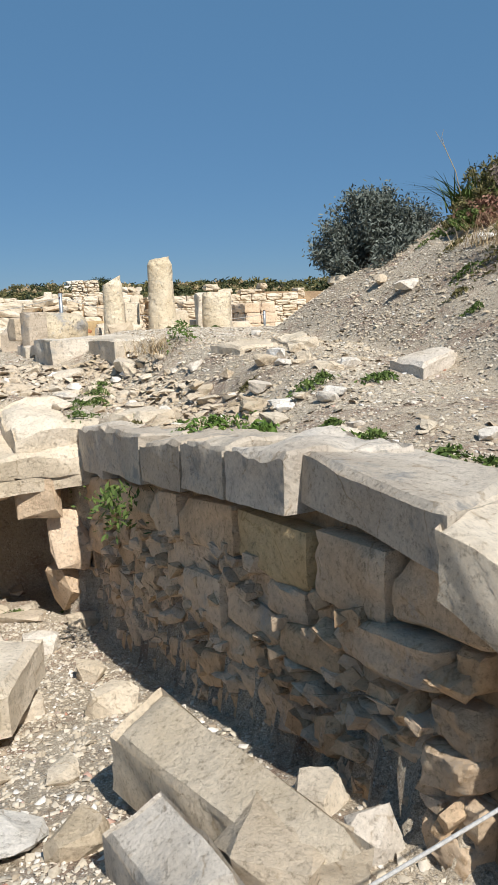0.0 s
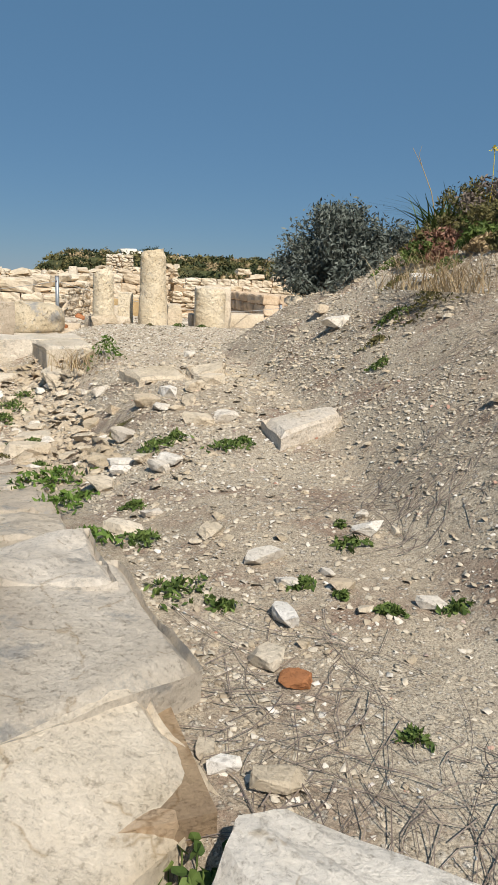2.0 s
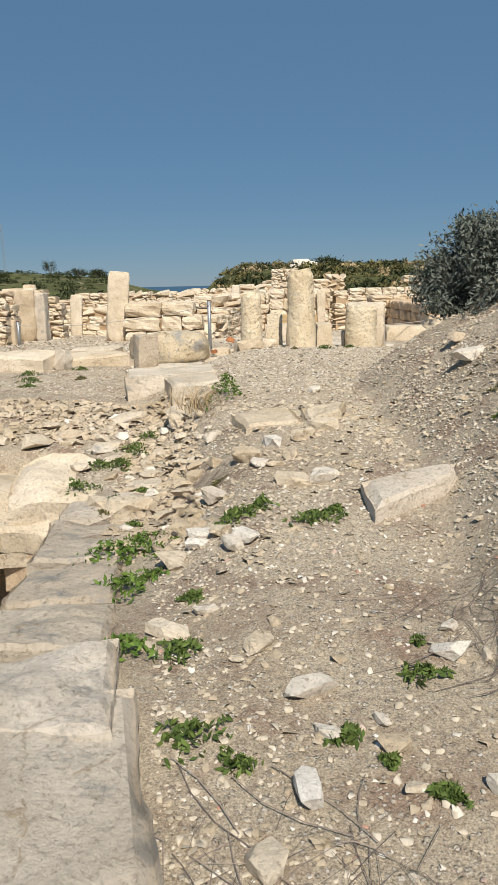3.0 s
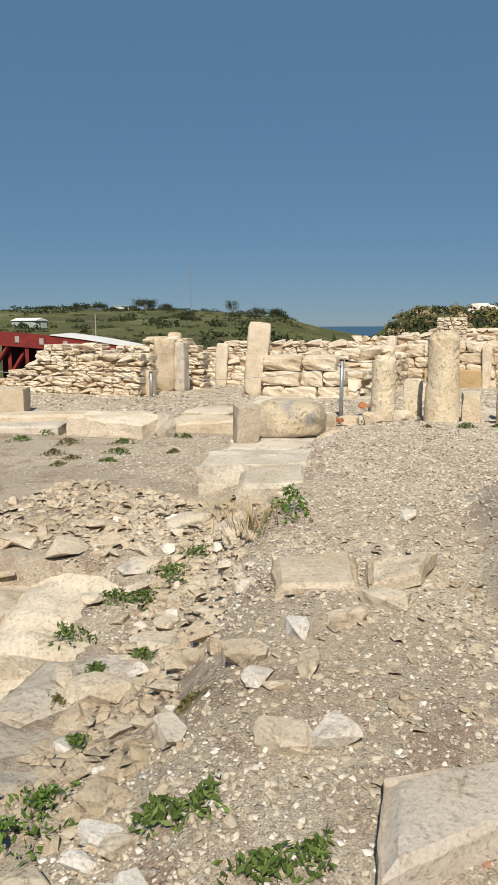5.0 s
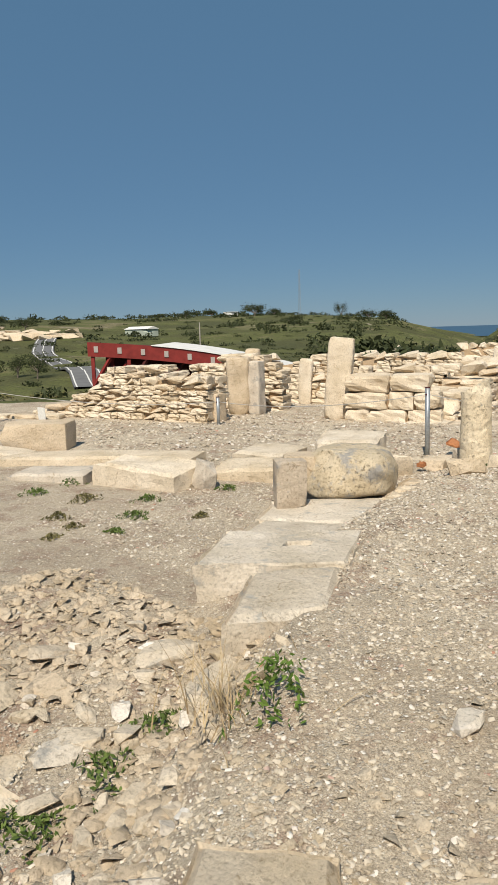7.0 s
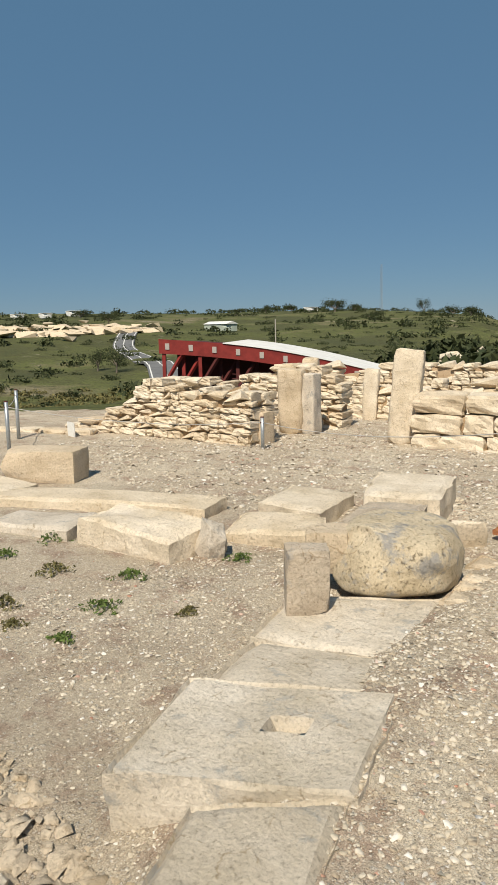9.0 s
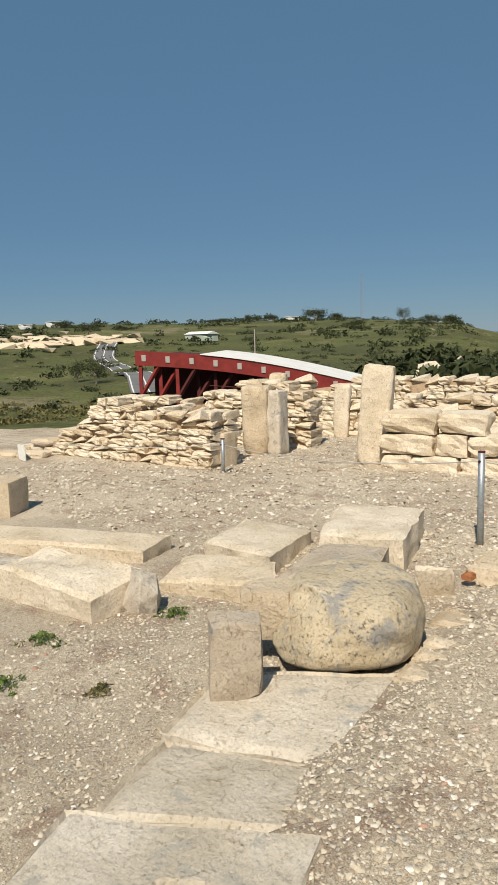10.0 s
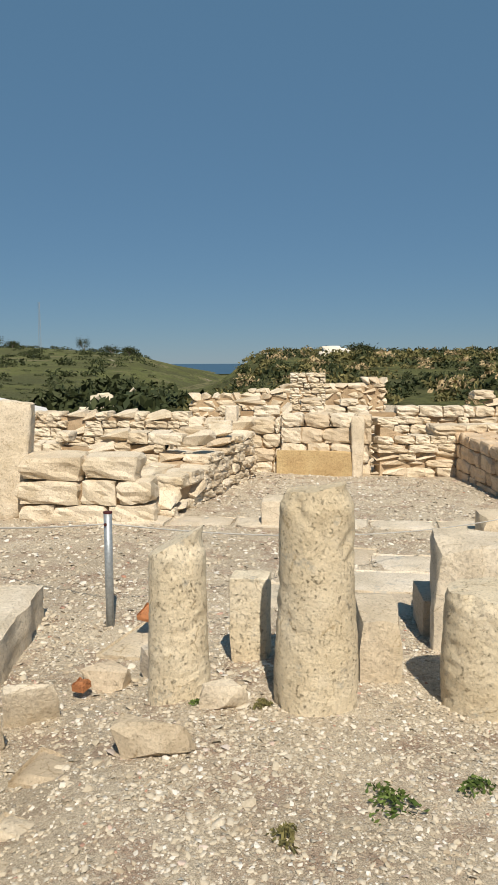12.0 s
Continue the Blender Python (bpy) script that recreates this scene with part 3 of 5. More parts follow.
for _ in range(230):                                      # small stones wedged into the joints
    s_ = wr.uniform(-0.05, 3.85)
    top_, foot_ = np.interp(s_, WS, B2), np.interp(s_, WS, FOOT)
    z_ = top_ + (foot_ - top_) * min(1.0, rows[int(wr.integers(6))] + wr.normal() * 0.03)
    st = link("stone", WEDGES[int(wr.integers(9))], long_wall)
    st.location, st.scale = (s_, wr.uniform(-0.07, -0.03), z_ - 0.02), (wr.uniform(0.04, 0.14), 0.12, wr.uniform(0.025, 0.075))
    st.rotation_euler = (wr.normal() * 0.2, wr.normal() * 0.25, wr.normal() * 0.2)
# capping slabs
for s0, s1, wd in ((0.75, 1.24, 0.46), (1.25, 1.72, 0.42), (1.74, 2.34, 0.42), (2.36, 3.15, 0.45), (3.17, 3.86, 0.5)):
    zt, zb = np.interp((s0, s1), WS, TOP), np.interp((s0, s1), WS, B1)
    q = [(s0, 0.02, zt[0]), (s1, 0.02, zt[1]), (s1, -wd, zt[1] + 0.02), (s0, -wd, zt[0] + 0.0)]
    link("stone", mesh_of("stone", *quad_block(q, float((zt - zb).mean()) - 0.012, int(s0 * 100), 15, 0.03), GREY_STONE, "worn"), long_wall)


def slab(name, label, quad, depth, seed, mat=SLAB, category="stone slab", group="", **kw):
    q = np.array(quad, float)
    c = q.mean(0)
    v, f = quad_block(q - c, depth, seed, **kw)
    return thing(name, label, category, group, at=c, me=mesh_of(name, v, f, mat, "worn"))


slab("capping_slab", "large grey weathered slab lying on the wall's end", [(0.379, 2.975, 0.834), (0.748, 3.493, 0.785), (0.359, 4.058, 0.789), (0.017, 3.745, 0.833)], 0.16, 5, GREY_STONE, cuts=13, rough=0.018)
slab("corner_block", "pale hewn block at the broken wall corner", [(0.35, 2.95, 0.83), (0.6, 2.68, 0.68), (0.87, 3.18, 0.68), (0.6, 3.42, 0.8)], 0.2, 6, LIME, cuts=11, rough=0.014)
slab("footing_block", "cream limestone block under the wall corner", [(0.504, 2.875, 0.546), (0.67, 2.745, 0.512), (0.91, 2.985, 0.558), (0.731, 3.268, 0.586)], 0.34, 7, LIME, cuts=9)
slab("footing_block", "rough pitted stone at the wall's foot", [(0.505, 2.814, 0.208), (0.722, 2.675, 0.204), (1.097, 2.865, 0.29), (0.783, 3.268, 0.3)], 0.5, 8, WALL_STONE, cuts=11, rough=0.05)
slab("fallen_block", "fallen rectangular limestone block tilted in the sunk room", [(-0.54, 3.38, 0.03), (0.0, 2.75, 0.1), (0.19, 2.76, 0.17), (-0.4, 3.52, 0.1)], 0.2, 9, LIME, cuts=13, rough=0.012)
slab("fallen_block", "grey fallen block leaning on the sunk room floor", [(-0.45, 2.95, 0.04), (-0.23, 2.65, 0.06), (-0.07, 2.69, 0.14), (-0.31, 3.01, 0.12)], 0.2, 10, GREY_STONE, cuts=11)
slab("fallen_slab", "pale flat slab on the sunk room floor", [(-1.579, 3.838, -0.215), (-1.175, 4.101, -0.249), (-1.237, 4.713, -0.295), (-1.748, 4.704, -0.275)], 0.2, 12, LIME, cuts=9)


# ---- loose stones ----
def stone_at(x, y, dims, seed, mat=LIME, name="loose_stone", label="pale broken limestone lying on dry earth", rz=0.0, level=3, group="", sink=0.15, z=None, tilt=(0, 0), flat=1.0):
    v, f = rock(dims, seed, level, flat=flat)
    zz = gz(x, y) - sink * dims[2] if z is None else z
    ob = thing(name, label, "stone", group, at=(x, y, zz), me=mesh_of(name, v, f, mat))
    ob.rotation_euler = (radians(tilt[0]), radians(tilt[1]), radians(rz))
    return ob


stone_at(1.2, 2.95, (0.64, 0.42, 0.5), 21, WHITE_STONE, "boulder", "big white pitted rock beside the broken wall corner", rz=-12, z=0.24, level=4)
stone_at(1.0, 2.72, (0.22, 0.2, 0.3), 26, WHITE_STONE, "tapered_rock", "white tapering rock under dry roots", rz=15, z=0.02, level=4, tilt=(-8, 6))
slab("white_slab", "bright white tapering slab lying on the earth path", [(0.73, 5.42, 0.93), (1.02, 5.92, 0.98), (0.99, 6.1, 1.0), (0.59, 5.76, 0.95)], 0.13, 22, WHITE_STONE, cuts=9, rough=0.012)
slab("squared_block", "squared pale block half sunk in the path", [(-0.36, 6.7, 0.98), (-0.06, 6.92, 1.0), (-0.26, 7.24, 1.03), (-0.62, 7.06, 1.0)], 0.2, 23, LIME, cuts=11, rough=0.012)
slab("flat_slab", "thin flaking slab flush with the path", [(-0.02, 6.92, 1.0), (0.15, 7.1, 1.04), (0.1, 7.42, 1.06), (-0.14, 7.14, 1.03)], 0.06, 24, LIME, cuts=9, rough=0.02)
stone_at(0.97, 3.6, (0.085, 0.075, 0.03), 25, BRICK, "potsherd", "round orange terracotta sherd on the path", flat=0.8, sink=0.05, level=4)

# ---- the court: slabs, blocks, columns ----
slab("socket_slab", "big pale paving slab with a square socket cut in it", [(-2.42, 8.68, 1.0), (-1.7, 9.24, 1.0), (-2.06, 9.95, 0.99), (-2.82, 9.36, 0.97)], 0.27, 41, SLAB, cuts=35, rough=0.012, hole=(0.51, 0.69, 0.46, 0.63, 0.06))
slab("threshold_slab", "worn pale slab sunk in the gravel path", [(-1.64, 8.16, 1.0), (-1.34, 8.6, 1.0), (-1.71, 9.22, 1.0), (-2.08, 8.82, 0.99)], 0.24, 42, SLAB, cuts=11)
slab("paving_slab", "rough pale slab under a small upright block", [(-3.18, 10.05, 0.87), (-2.34, 10.42, 0.87), (-2.78, 11.35, 0.87), (-3.5, 10.58, 0.87)], 0.16, 43, SLAB, cuts=11)
slab("paving_slab", "cracked flat slab in the path", [(-2.8, 9.42, 0.94), (-2.1, 9.97, 0.95), (-2.36, 10.42, 0.88), (-3.12, 10.0, 0.88)], 0.12, 44, SLAB, cuts=11)


def block(name, label, x, y, dims, rz, seed, mat=LIME, z=None, cuts=7, rounding=0.08, rough=0.035, tilt=(0, 0), category="stone block"):
    v, f = hewn(dims, seed, cuts, rounding, rough)
    ob = thing(name, label, category, at=(x, y, gz(x, y) - 0.02 if z is None else z), me=mesh_of(name, v, f, mat, "worn"))
    ob.rotation_euler = (radians(tilt[0]), radians(tilt[1]), radians(rz))
    return ob


block("upright_block", "small upright pitted block on a paving slab", -3.24, 10.54, (0.27, 0.2, 0.42), 50, 51, GREY_STONE, z=0.85)
bv, bf = unit_ball(5)
bv = bv / np.power((np.abs(bv) ** 2.7).sum(1, keepdims=True), 1 / 2.7)
bv[:, 2] = np.where(bv[:, 2] > 0.55, 0.55 + (bv[:, 2] - 0.55) * 0.5, bv[:, 2])
bv = bv * (1 + fbm(bv, 0.45, 521, 4) * 0.1 + fbm(bv, 1.6, 522, 4) * 0.018)[:, None] * np.array((0.42, 0.52, 0.3))
bv += np.array((-0.1, -0.12, -0.1)) * np.clip(1 - np.linalg.norm(bv - (-0.3, -0.42, 0.12), axis=1) / 0.3, 0, 1)[:, None] * -1.0
bv[:, 2] = np.maximum(bv[:, 2], -0.17 + 0.02 * np.sin(9 * bv[:, 0]))
bv[:, 2] -= bv[:, 2].min()
bb = thing("rounded_boulder", "large rounded limestone boulder, grey on top", "boulder", at=(-3.3, 11.5, 0.83), me=mesh_of("rounded_boulder", bv, bf, BOULDER, True))
block("notched_block", "squared pale block built against the boulder", -3.62, 11.12, (0.3, 0.3, 0.3), 40, 523, LIME, z=0.9)
bb.rotation_euler = (0, 0, radians(35))
for k, (q, lab) in enumerate((
        ([(-4.12, 11.6, 1.03), (-3.56, 11.95, 1.06), (-3.95, 12.72, 1.06), (-4.36, 12.4, 1.04)], "grey weathered block in the low stylobate row"),
        ([(-4.6, 12.62, 1.02), (-3.98, 12.95, 1.04), (-4.62, 14.14, 1.02), (-5.26, 13.62, 1.02)], "long cream block ending the stylobate row"),
        ([(-5.5, 12.1, 0.9), (-4.7, 12.15, 0.94), (-5.1, 13.05, 0.9), (-5.95, 13.0, 0.88)], "flat pale slab beside the stylobate row"),
        ([(-5.1, 11.35, 0.84), (-4.2, 11.75, 0.9), (-4.6, 12.1, 0.94), (-5.4, 11.85, 0.88)], "low eroded block in the court"),
        ([(-7.95, 10.3, 0.86), (-5.75, 11.62, 0.88), (-5.95, 12.05, 0.9), (-8.2, 10.8, 0.86)], "long low kerb of worn limestone"),
        ([(-10.2, 10.0, 0.84), (-8.1, 10.6, 0.85), (-8.3, 11.1, 0.84), (-10.4, 10.6, 0.84)], "long low kerb of worn limestone"),
        ([(-7.0, 9.9, 0.8), (-6.1, 10.35, 0.86), (-6.4, 10.9, 0.86), (-7.3, 10.4, 0.8)], "worn grey kerb block in the court"))):
    slab("stylobate_block", lab, q, 0.34, 60 + k, GREY_STONE if k in (0, 6) else LIME, "stone block", cuts=11, rough=0.02)
slab("broken_trough", "broken hollowed block with a ragged end", [(-5.98, 10.4, 0.97), (-4.86, 10.62, 0.93), (-4.98, 11.12, 1.0), (-6.1, 10.95, 1.0)], 0.36, 70, LIME, "stone trough", cuts=13, rough=0.035)
stone_at(-4.88, 11.0, (0.3, 0.22, 0.34), 71, GREY_STONE, "trough_fragment", "dark jagged fragment against the broken trough", rz=20, tilt=(0, 14))
block("squared_block", "squared limestone block lying in the court", -8.85, 11.45, (1.0, 0.48, 0.42), 38, 72, LIME)
for x, y, a, b_, rz, k in ((-3.62, 12.3, 0.38, 0.1, 60, 73), (-3.55, 12.75, 0.3, 0.08, 30, 74)):
    stone_at(x, y, (a, 0.12, 0.3), k, LIME, "leaning_fragment", "thin slab fragment leaning on the stylobate row", rz=rz, tilt=(20, 0))
for k, (x, y, a, b_) in enumerate(((-3.2, 12.15, 0.42, 0.3), (-2.95, 11.75, 0.3, 0.16), (-2.86, 11.5, 0.28, 0.15), (-2.75, 11.2, 0.26, 0.2), (-3.75, 13.6, 0.3, 0.9))):
    slab("step_stone", "flat pale stone beside the path", [(x, y, gz(x, y) + 0.05), (x + a, y + 0.06, gz(x, y) + 0.05), (x + a - 0.05, y + b_, gz(x, y) + 0.05), (x - 0.04, y + b_, gz(x, y) + 0.05)], 0.1, 76 + k, LIME, cuts=5)


def column(name, label, x, y, z, radius, height, seed, taper=0.1, slant=0.0, mat=COLUMN, rz=0.0, lean=0.0):
    """A weathered column shaft: eroded rings, a chipped top, a worn foot."""
    rings, sides = 60, 64
    V, F = [], []
    for i in range(rings + 1):
        t = i / rings
        for k in range(sides):
            w = 2 * math.pi * k / sides
            rr = radius * (1 - taper * t)
            zz = height * t + slant * t * rr * math.cos(w)
            V.append((rr * math.cos(w), rr * math.sin(w), zz))
    V = np.array(V)
    d = V.copy(); d[:, 2] = 0
    d /= np.linalg.norm(d, axis=1, keepdims=True)
    e = fbm(V, 1.2, seed, 3) * 0.03 + np.minimum(0, fbm(V, 2.6, seed + 2, 3) + 0.55) * 0.1 + np.minimum(0, fbm(V, 7.0, seed + 6, 3) + 0.25) * 0.035 + fbm(V, 16, seed + 3, 2) * 0.008
    lip = np.clip((V[:, 2] / height - 0.93) / 0.07, 0, 1)
    V += d * ((e - 0.12 * lip * (0.5 + 0.5 * fbm(V, 2.0, seed + 4)) ) * radius * 2.2)[:, None]
    V[:, 2] += lip * fbm(V, 3.0, seed + 5) * 0.018
    for i in range(rings):
        for k in range(sides):
            F.append((i * sides + k, i * sides + (k + 1) % sides, (i + 1) * sides + (k + 1) % sides, (i + 1) * sides + k))
    V = [tuple(v) for v in V]
    V.append((0, 0, height + 0.005))
    o = rings * sides
    F += [(o + k, o + (k + 1) % sides, len(V) - 1) for k in range(sides)]
    ob = thing(name, label, "column", "columns along the court", at=(x, y, z), me=mesh_of(name, V, F, mat, "worn"))
    ob.rotation_euler = (radians(lean), 0, radians(rz))
    return ob


column("broken_column", "short smooth limestone column with a slanting top", -2.86, 13.15, 0.66, 0.172, 1.06, 81, 0.06, -0.5, rz=200)
column("broken_column", "tall pitted limestone column worn narrow towards its top", -2.12, 13.34, 0.7, 0.232, 1.33, 82, 0.16, 0.1)
column("column_drum", "thick golden column drum standing on gravel", -1.27, 13.7, 0.72, 0.24, 0.76, 83, 0.02, 0.0, rz=30)
block("pillar_stub", "square yellowed pillar stub behind a column", -2.72, 13.82, (0.24, 0.2, 0.66), 15, 84, COLUMN, z=0.7, cuts=9)
block("column_block", "pale block with a dark shaded side", -1.46, 14.8, (0.62, 0.55, 0.9), 12, 85, LIME, z=0.6, cuts=11)
block("bedding_block", "low block behind the tall column", -1.95, 13.98, (0.25, 0.5, 0.42), 20, 86, LIME)
block("shadow_block", "dark squared block behind the columns", -1.75, 15.1, (0.35, 0.5, 0.3), 20, 87, GREY_STONE)
stone_at(-2.62, 12.5, (0.4, 0.27, 0.2), 88, LIME, "wedge_stone", "wedge-shaped pale stone before a column", rz=25)
stone_at(-2.52, 13.02, (0.26, 0.12, 0.15), 89, LIME, "wedge_stone", "triangular chip leaning on a column foot", rz=20)
stone_at(-3.44, 13.28, (0.32, 0.2, 0.16), 90, LIME, "loose_stone", "cream stone beside the steel post", rz=10)
stone_at(-3.2, 13.4, (0.12, 0.16, 0.24), 91, GREY_STONE, "loose_stone", "small upright stone beside the column")
slab("roof_tile", "curved red tile fragment propped on a block", [(-3.62, 13.9, 0.95), (-3.5, 13.95, 0.9), (-3.5, 14.1, 0.92), (-3.64, 14.08, 0.98)], 0.02, 92, BRICK, "roof tile", cuts=5)
slab("roof_tile", "small red tile fragment on the gravel", [(-3.5, 13.02, 0.84), (-3.42, 13.02, 0.84), (-3.42, 13.1, 0.85), (-3.5, 13.1, 0.85)], 0.05, 93, BRICK, "roof tile", cuts=3)
block("squared_block", "cut block on the paved strip", -4.35, 18.5, (0.52, 0.45, 0.36), 18, 94, LIME)
block("squared_block", "cut block on the paved strip", -1.5, 18.9, (0.9, 0.5, 0.34), 18, 95, LIME)
for k in range(9):                                        # the paved strip across the court
    x0 = -7.3 + k * 0.82
    y0 = 17.15 + (x0 + 7.3) * 0.36
    z0_ = gz(x0 + 0.4, y0 + 0.4) + 0.035
    slab("flagstone", "grey flagstone set flush in gravel", [(x0, y0, z0_), (x0 + 0.79, y0 + 0.28, z0_), (x0 + 0.62, y0 + 0.82, z0_), (x0 - 0.16, y0 + 0.52, z0_)], 0.1, 200 + k, SLAB, "flagstone", "flagstones across the court", cuts=5)
for k in range(8):
    x0, y0 = -3.4 + (k % 3) * 0.75, 15.0 + (k // 3) * 0.8
    z0_ = gz(x0 + 0.4, y0 + 0.4) + 0.03
    slab("flagstone", "pale flagstone behind the columns", [(x0, y0, z0_), (x0 + 0.7, y0 + 0.2, z0_), (x0 + 0.56, y0 + 0.92, z0_), (x0 - 0.18, y0 + 0.7, z0_)], 0.1, 220 + k, SLAB, "flagstone", "flagstones across the court", cuts=5)


# ---- standing pillars and ruined walls ----
def pillar(label, x, y, w, d, h, rz, seed, lean=0.0, mat=LIME):
    ob = block("standing_pillar", label, x, y, (w, d, h), rz, seed, mat, z=gz(x, y) - 0.05, cuts=11, rounding=0.14, rough=0.09, tilt=(0, lean), category="pillar")
    return ob


pillar("rough standing limestone pillar, ragged on one side", -10.0, 16.85, 0.46, 0.45, 1.22, 35, 301)
pillar("rough eroded pillar behind another", -9.72, 17.05, 0.3, 0.4, 1.15, 20, 302, mat=GREY_STONE)
pillar("slim standing pillar at the wall", -10.7, 19.85, 0.32, 0.3, 1.15, 30, 303, 3)
pillar("tall leaning pillar, wider at its foot", -7.9, 17.4, 0.5, 0.42, 1.62, 30, 304, 5)
pillar("slim pillar behind the rubble wall", -11.0, 18.35, 0.32, 0.32, 1.4, 30, 305)
block("wall_block", "upright pale block against the rubble wall", -10.45, 15.25, (0.3, 0.3, 0.62), 20, 306, LIME)
block("wall_block", "squared block in line with the wall", -9.5, 15.55, (0.5, 0.35, 0.55), 15, 307, LIME)
masonry("wall_rubble_left", "collapsing rubble wall of pale stones", (-13.3, 14.3), (-9.4, 15.6), ((0, 0.25), (0.2, 0.4), (0.35, 0.72), (0.5, 1.02), (0.75, 0.95), (1, 0.85)), 0.115, 0.24, 0.9, PALE + RUBBLE[:4], 2, ragged=0.8)
masonry("wall_rubble_back", "rubble wall behind the pillars", (-12.4, 17.2), (-10.0, 18.3), ((0, 0.8), (0.5, 1.25), (1, 1.0)), 0.14, 0.28, 0.7, PALE + RUBBLE[:4], 3, ragged=0.7)
masonry("wall_mid", "low wall of squared blocks behind the pillars", (-11.2, 20.0), (-7.6, 21.2), ((0, 0.9), (0.3, 0.95), (0.6, 0.8), (1, 0.95)), 0.18, 0.36, 0.5, PALE + RUBBLE[:3], 4, ragged=0.8)
masonry("wall_stack", "three courses of large cream blocks", (-7.62, 17.42), (-6.0, 18.05), ((0, 0.78), (0.7, 0.78), (0.72, 0.5), (1, 0.45)), 0.27, 0.62, 0.6, PALE, 5, ragged=0.1)
masonry("wall_return", "low wall running back from the block stack", (-6.3, 18.2), (-7.0, 22.6), ((0, 0.5), (0.4, 0.85), (1, 1.1)), 0.16, 0.38, 0.9, PALE + RUBBLE[:3], 6, ragged=0.9)
masonry("wall_back_west", "coursed rubble wall across the court's end", (-13.5, 21.4), (-8.3, 23.2), ((0, 1.0), (0.4, 1.25), (1, 1.25)), 0.15, 0.36, 0.6, PALE + RUBBLE[:3], 7, ragged=0.8)
masonry("wall_back_mid", "wall of tall limestone blocks across the court's end", (-8.6, 23.15), (-6.5, 23.75), ((0, 1.25), (1, 1.22)), 0.31, 0.55, 0.5, PALE, 8, ragged=0.1)
masonry("wall_back_east", "wall of limestone blocks above an ochre panel", (-6.35, 23.7), (-4.7, 24.1), ((0, 1.25), (1, 1.2)), 0.3, 0.6, 0.45, PALE, 9, ragged=0.1)
masonry("wall_back_far", "broken wall of pale blocks at the court's end", (-4.6, 24.2), (-2.2, 25.6), ((0, 1.25), (0.3, 0.95), (0.6, 1.15), (1, 1.0)), 0.2, 0.45, 0.6, PALE + RUBBLE[:3], 10, ragged=0.7)
masonry("wall_side_east", "dark-faced wall of squared stones", (-2.75, 25.0), (-0.9, 20.6), ((0, 0.98), (1, 1.0)), 0.27, 0.45, 0.8, STONES, 12, ragged=0.1)
masonry("wall_outer", "long low wall behind the ruins", (-9.0, 26.2), (3.5, 30.5), ((0, 1.3), (0.4, 1.25), (0.6, 1.5), (1, 1.4)), 0.2, 0.45, 0.6, PALE + RUBBLE[:3], 13, ragged=0.9)
masonry("wall_outer_west", "field wall of small dry stones", (-12.5, 31.0), (-7.0, 34.5), ((0, 1.2), (0.6, 1.5), (1, 1.7)), 0.18, 0.35, 0.7, RUBBLE, 14)
masonry("wall_ochre_pier", "small stone pier of pale courses", (-8.6, 30.0), (-7.7, 30.3), ((0, 2.0), (1, 2.0)), 0.15, 0.3, 0.6, PALE, 15, ragged=0.1)
v_, f_ = hewn((1.62, 0.12, 0.52), 310, 7, 0.05, 0.02)
pan = thing("plaster_panel", "smooth ochre plastered panel at the wall's foot", "plaster panel", at=(-5.62, 23.62, gz(-5.6, 23.6) - 0.03), me=mesh_of("plaster_panel", v_, f_, OCHRE))
pan.rotation_euler = (0, 0, radians(14))
for x, y, h, k in ((-7.3, 23.2, 1.42, 321), (-4.85, 23.85, 1.25, 322), (-8.75, 22.9, 1.0, 323)):
    pillar("upright stone jamb standing in the wall", x, y, 0.24, 0.3, h, 15, k)
masonry("kerb_edge", "low stone kerb at the plateau's edge", (-15.5, 11.6), (-12.2, 13.9), ((0, 0.16), (1, 0.18)), 0.16, 0.6, 0.3, PALE, 16)
# tumbled stones between the ruined walls
tr = np.random.default_rng(61)
V, F = [], []
for _ in range(900):
    t, w = tr.uniform(0, 1), tr.normal() * 1.4
    x, y = -15 + 14.5 * t + tr.normal() * 0.6, 25.2 + 5.5 * t + w
    sz = abs(tr.normal()) * 0.16 + 0.1
    v, f = rock((sz * tr.uniform(0.8, 1.6), sz, sz * tr.uniform(0.5, 0.9)), int(tr.integers(24)), 1, 8)
    a = tr.uniform(0, 6.3)
    v = np.stack([v[:, 0] * math.cos(a) - v[:, 1] * math.sin(a), v[:, 0] * math.sin(a) + v[:, 1] * math.cos(a), v[:, 2]], 1)
    o = len(V)
    hh = gz(x, y) + max(0, 0.75 - 0.4 * abs(w)) * tr.uniform(0, 1)
    V += [tuple(q) for q in v + (x, y, hh - 0.05)]
    F += [tuple(i + o for i in q) for q in f]
tagged(new("rubble_heap", mesh_of("rubble_heap", V, F, LIME)), "heaps of tumbled pale stones between ruined walls", "rubble", kind="stuff")


# ---- the cave and the stones over it ----
def wall_xy(s, u):
    p = W0 + WD * s + WN * u
    return float(p[0]), float(p[1])


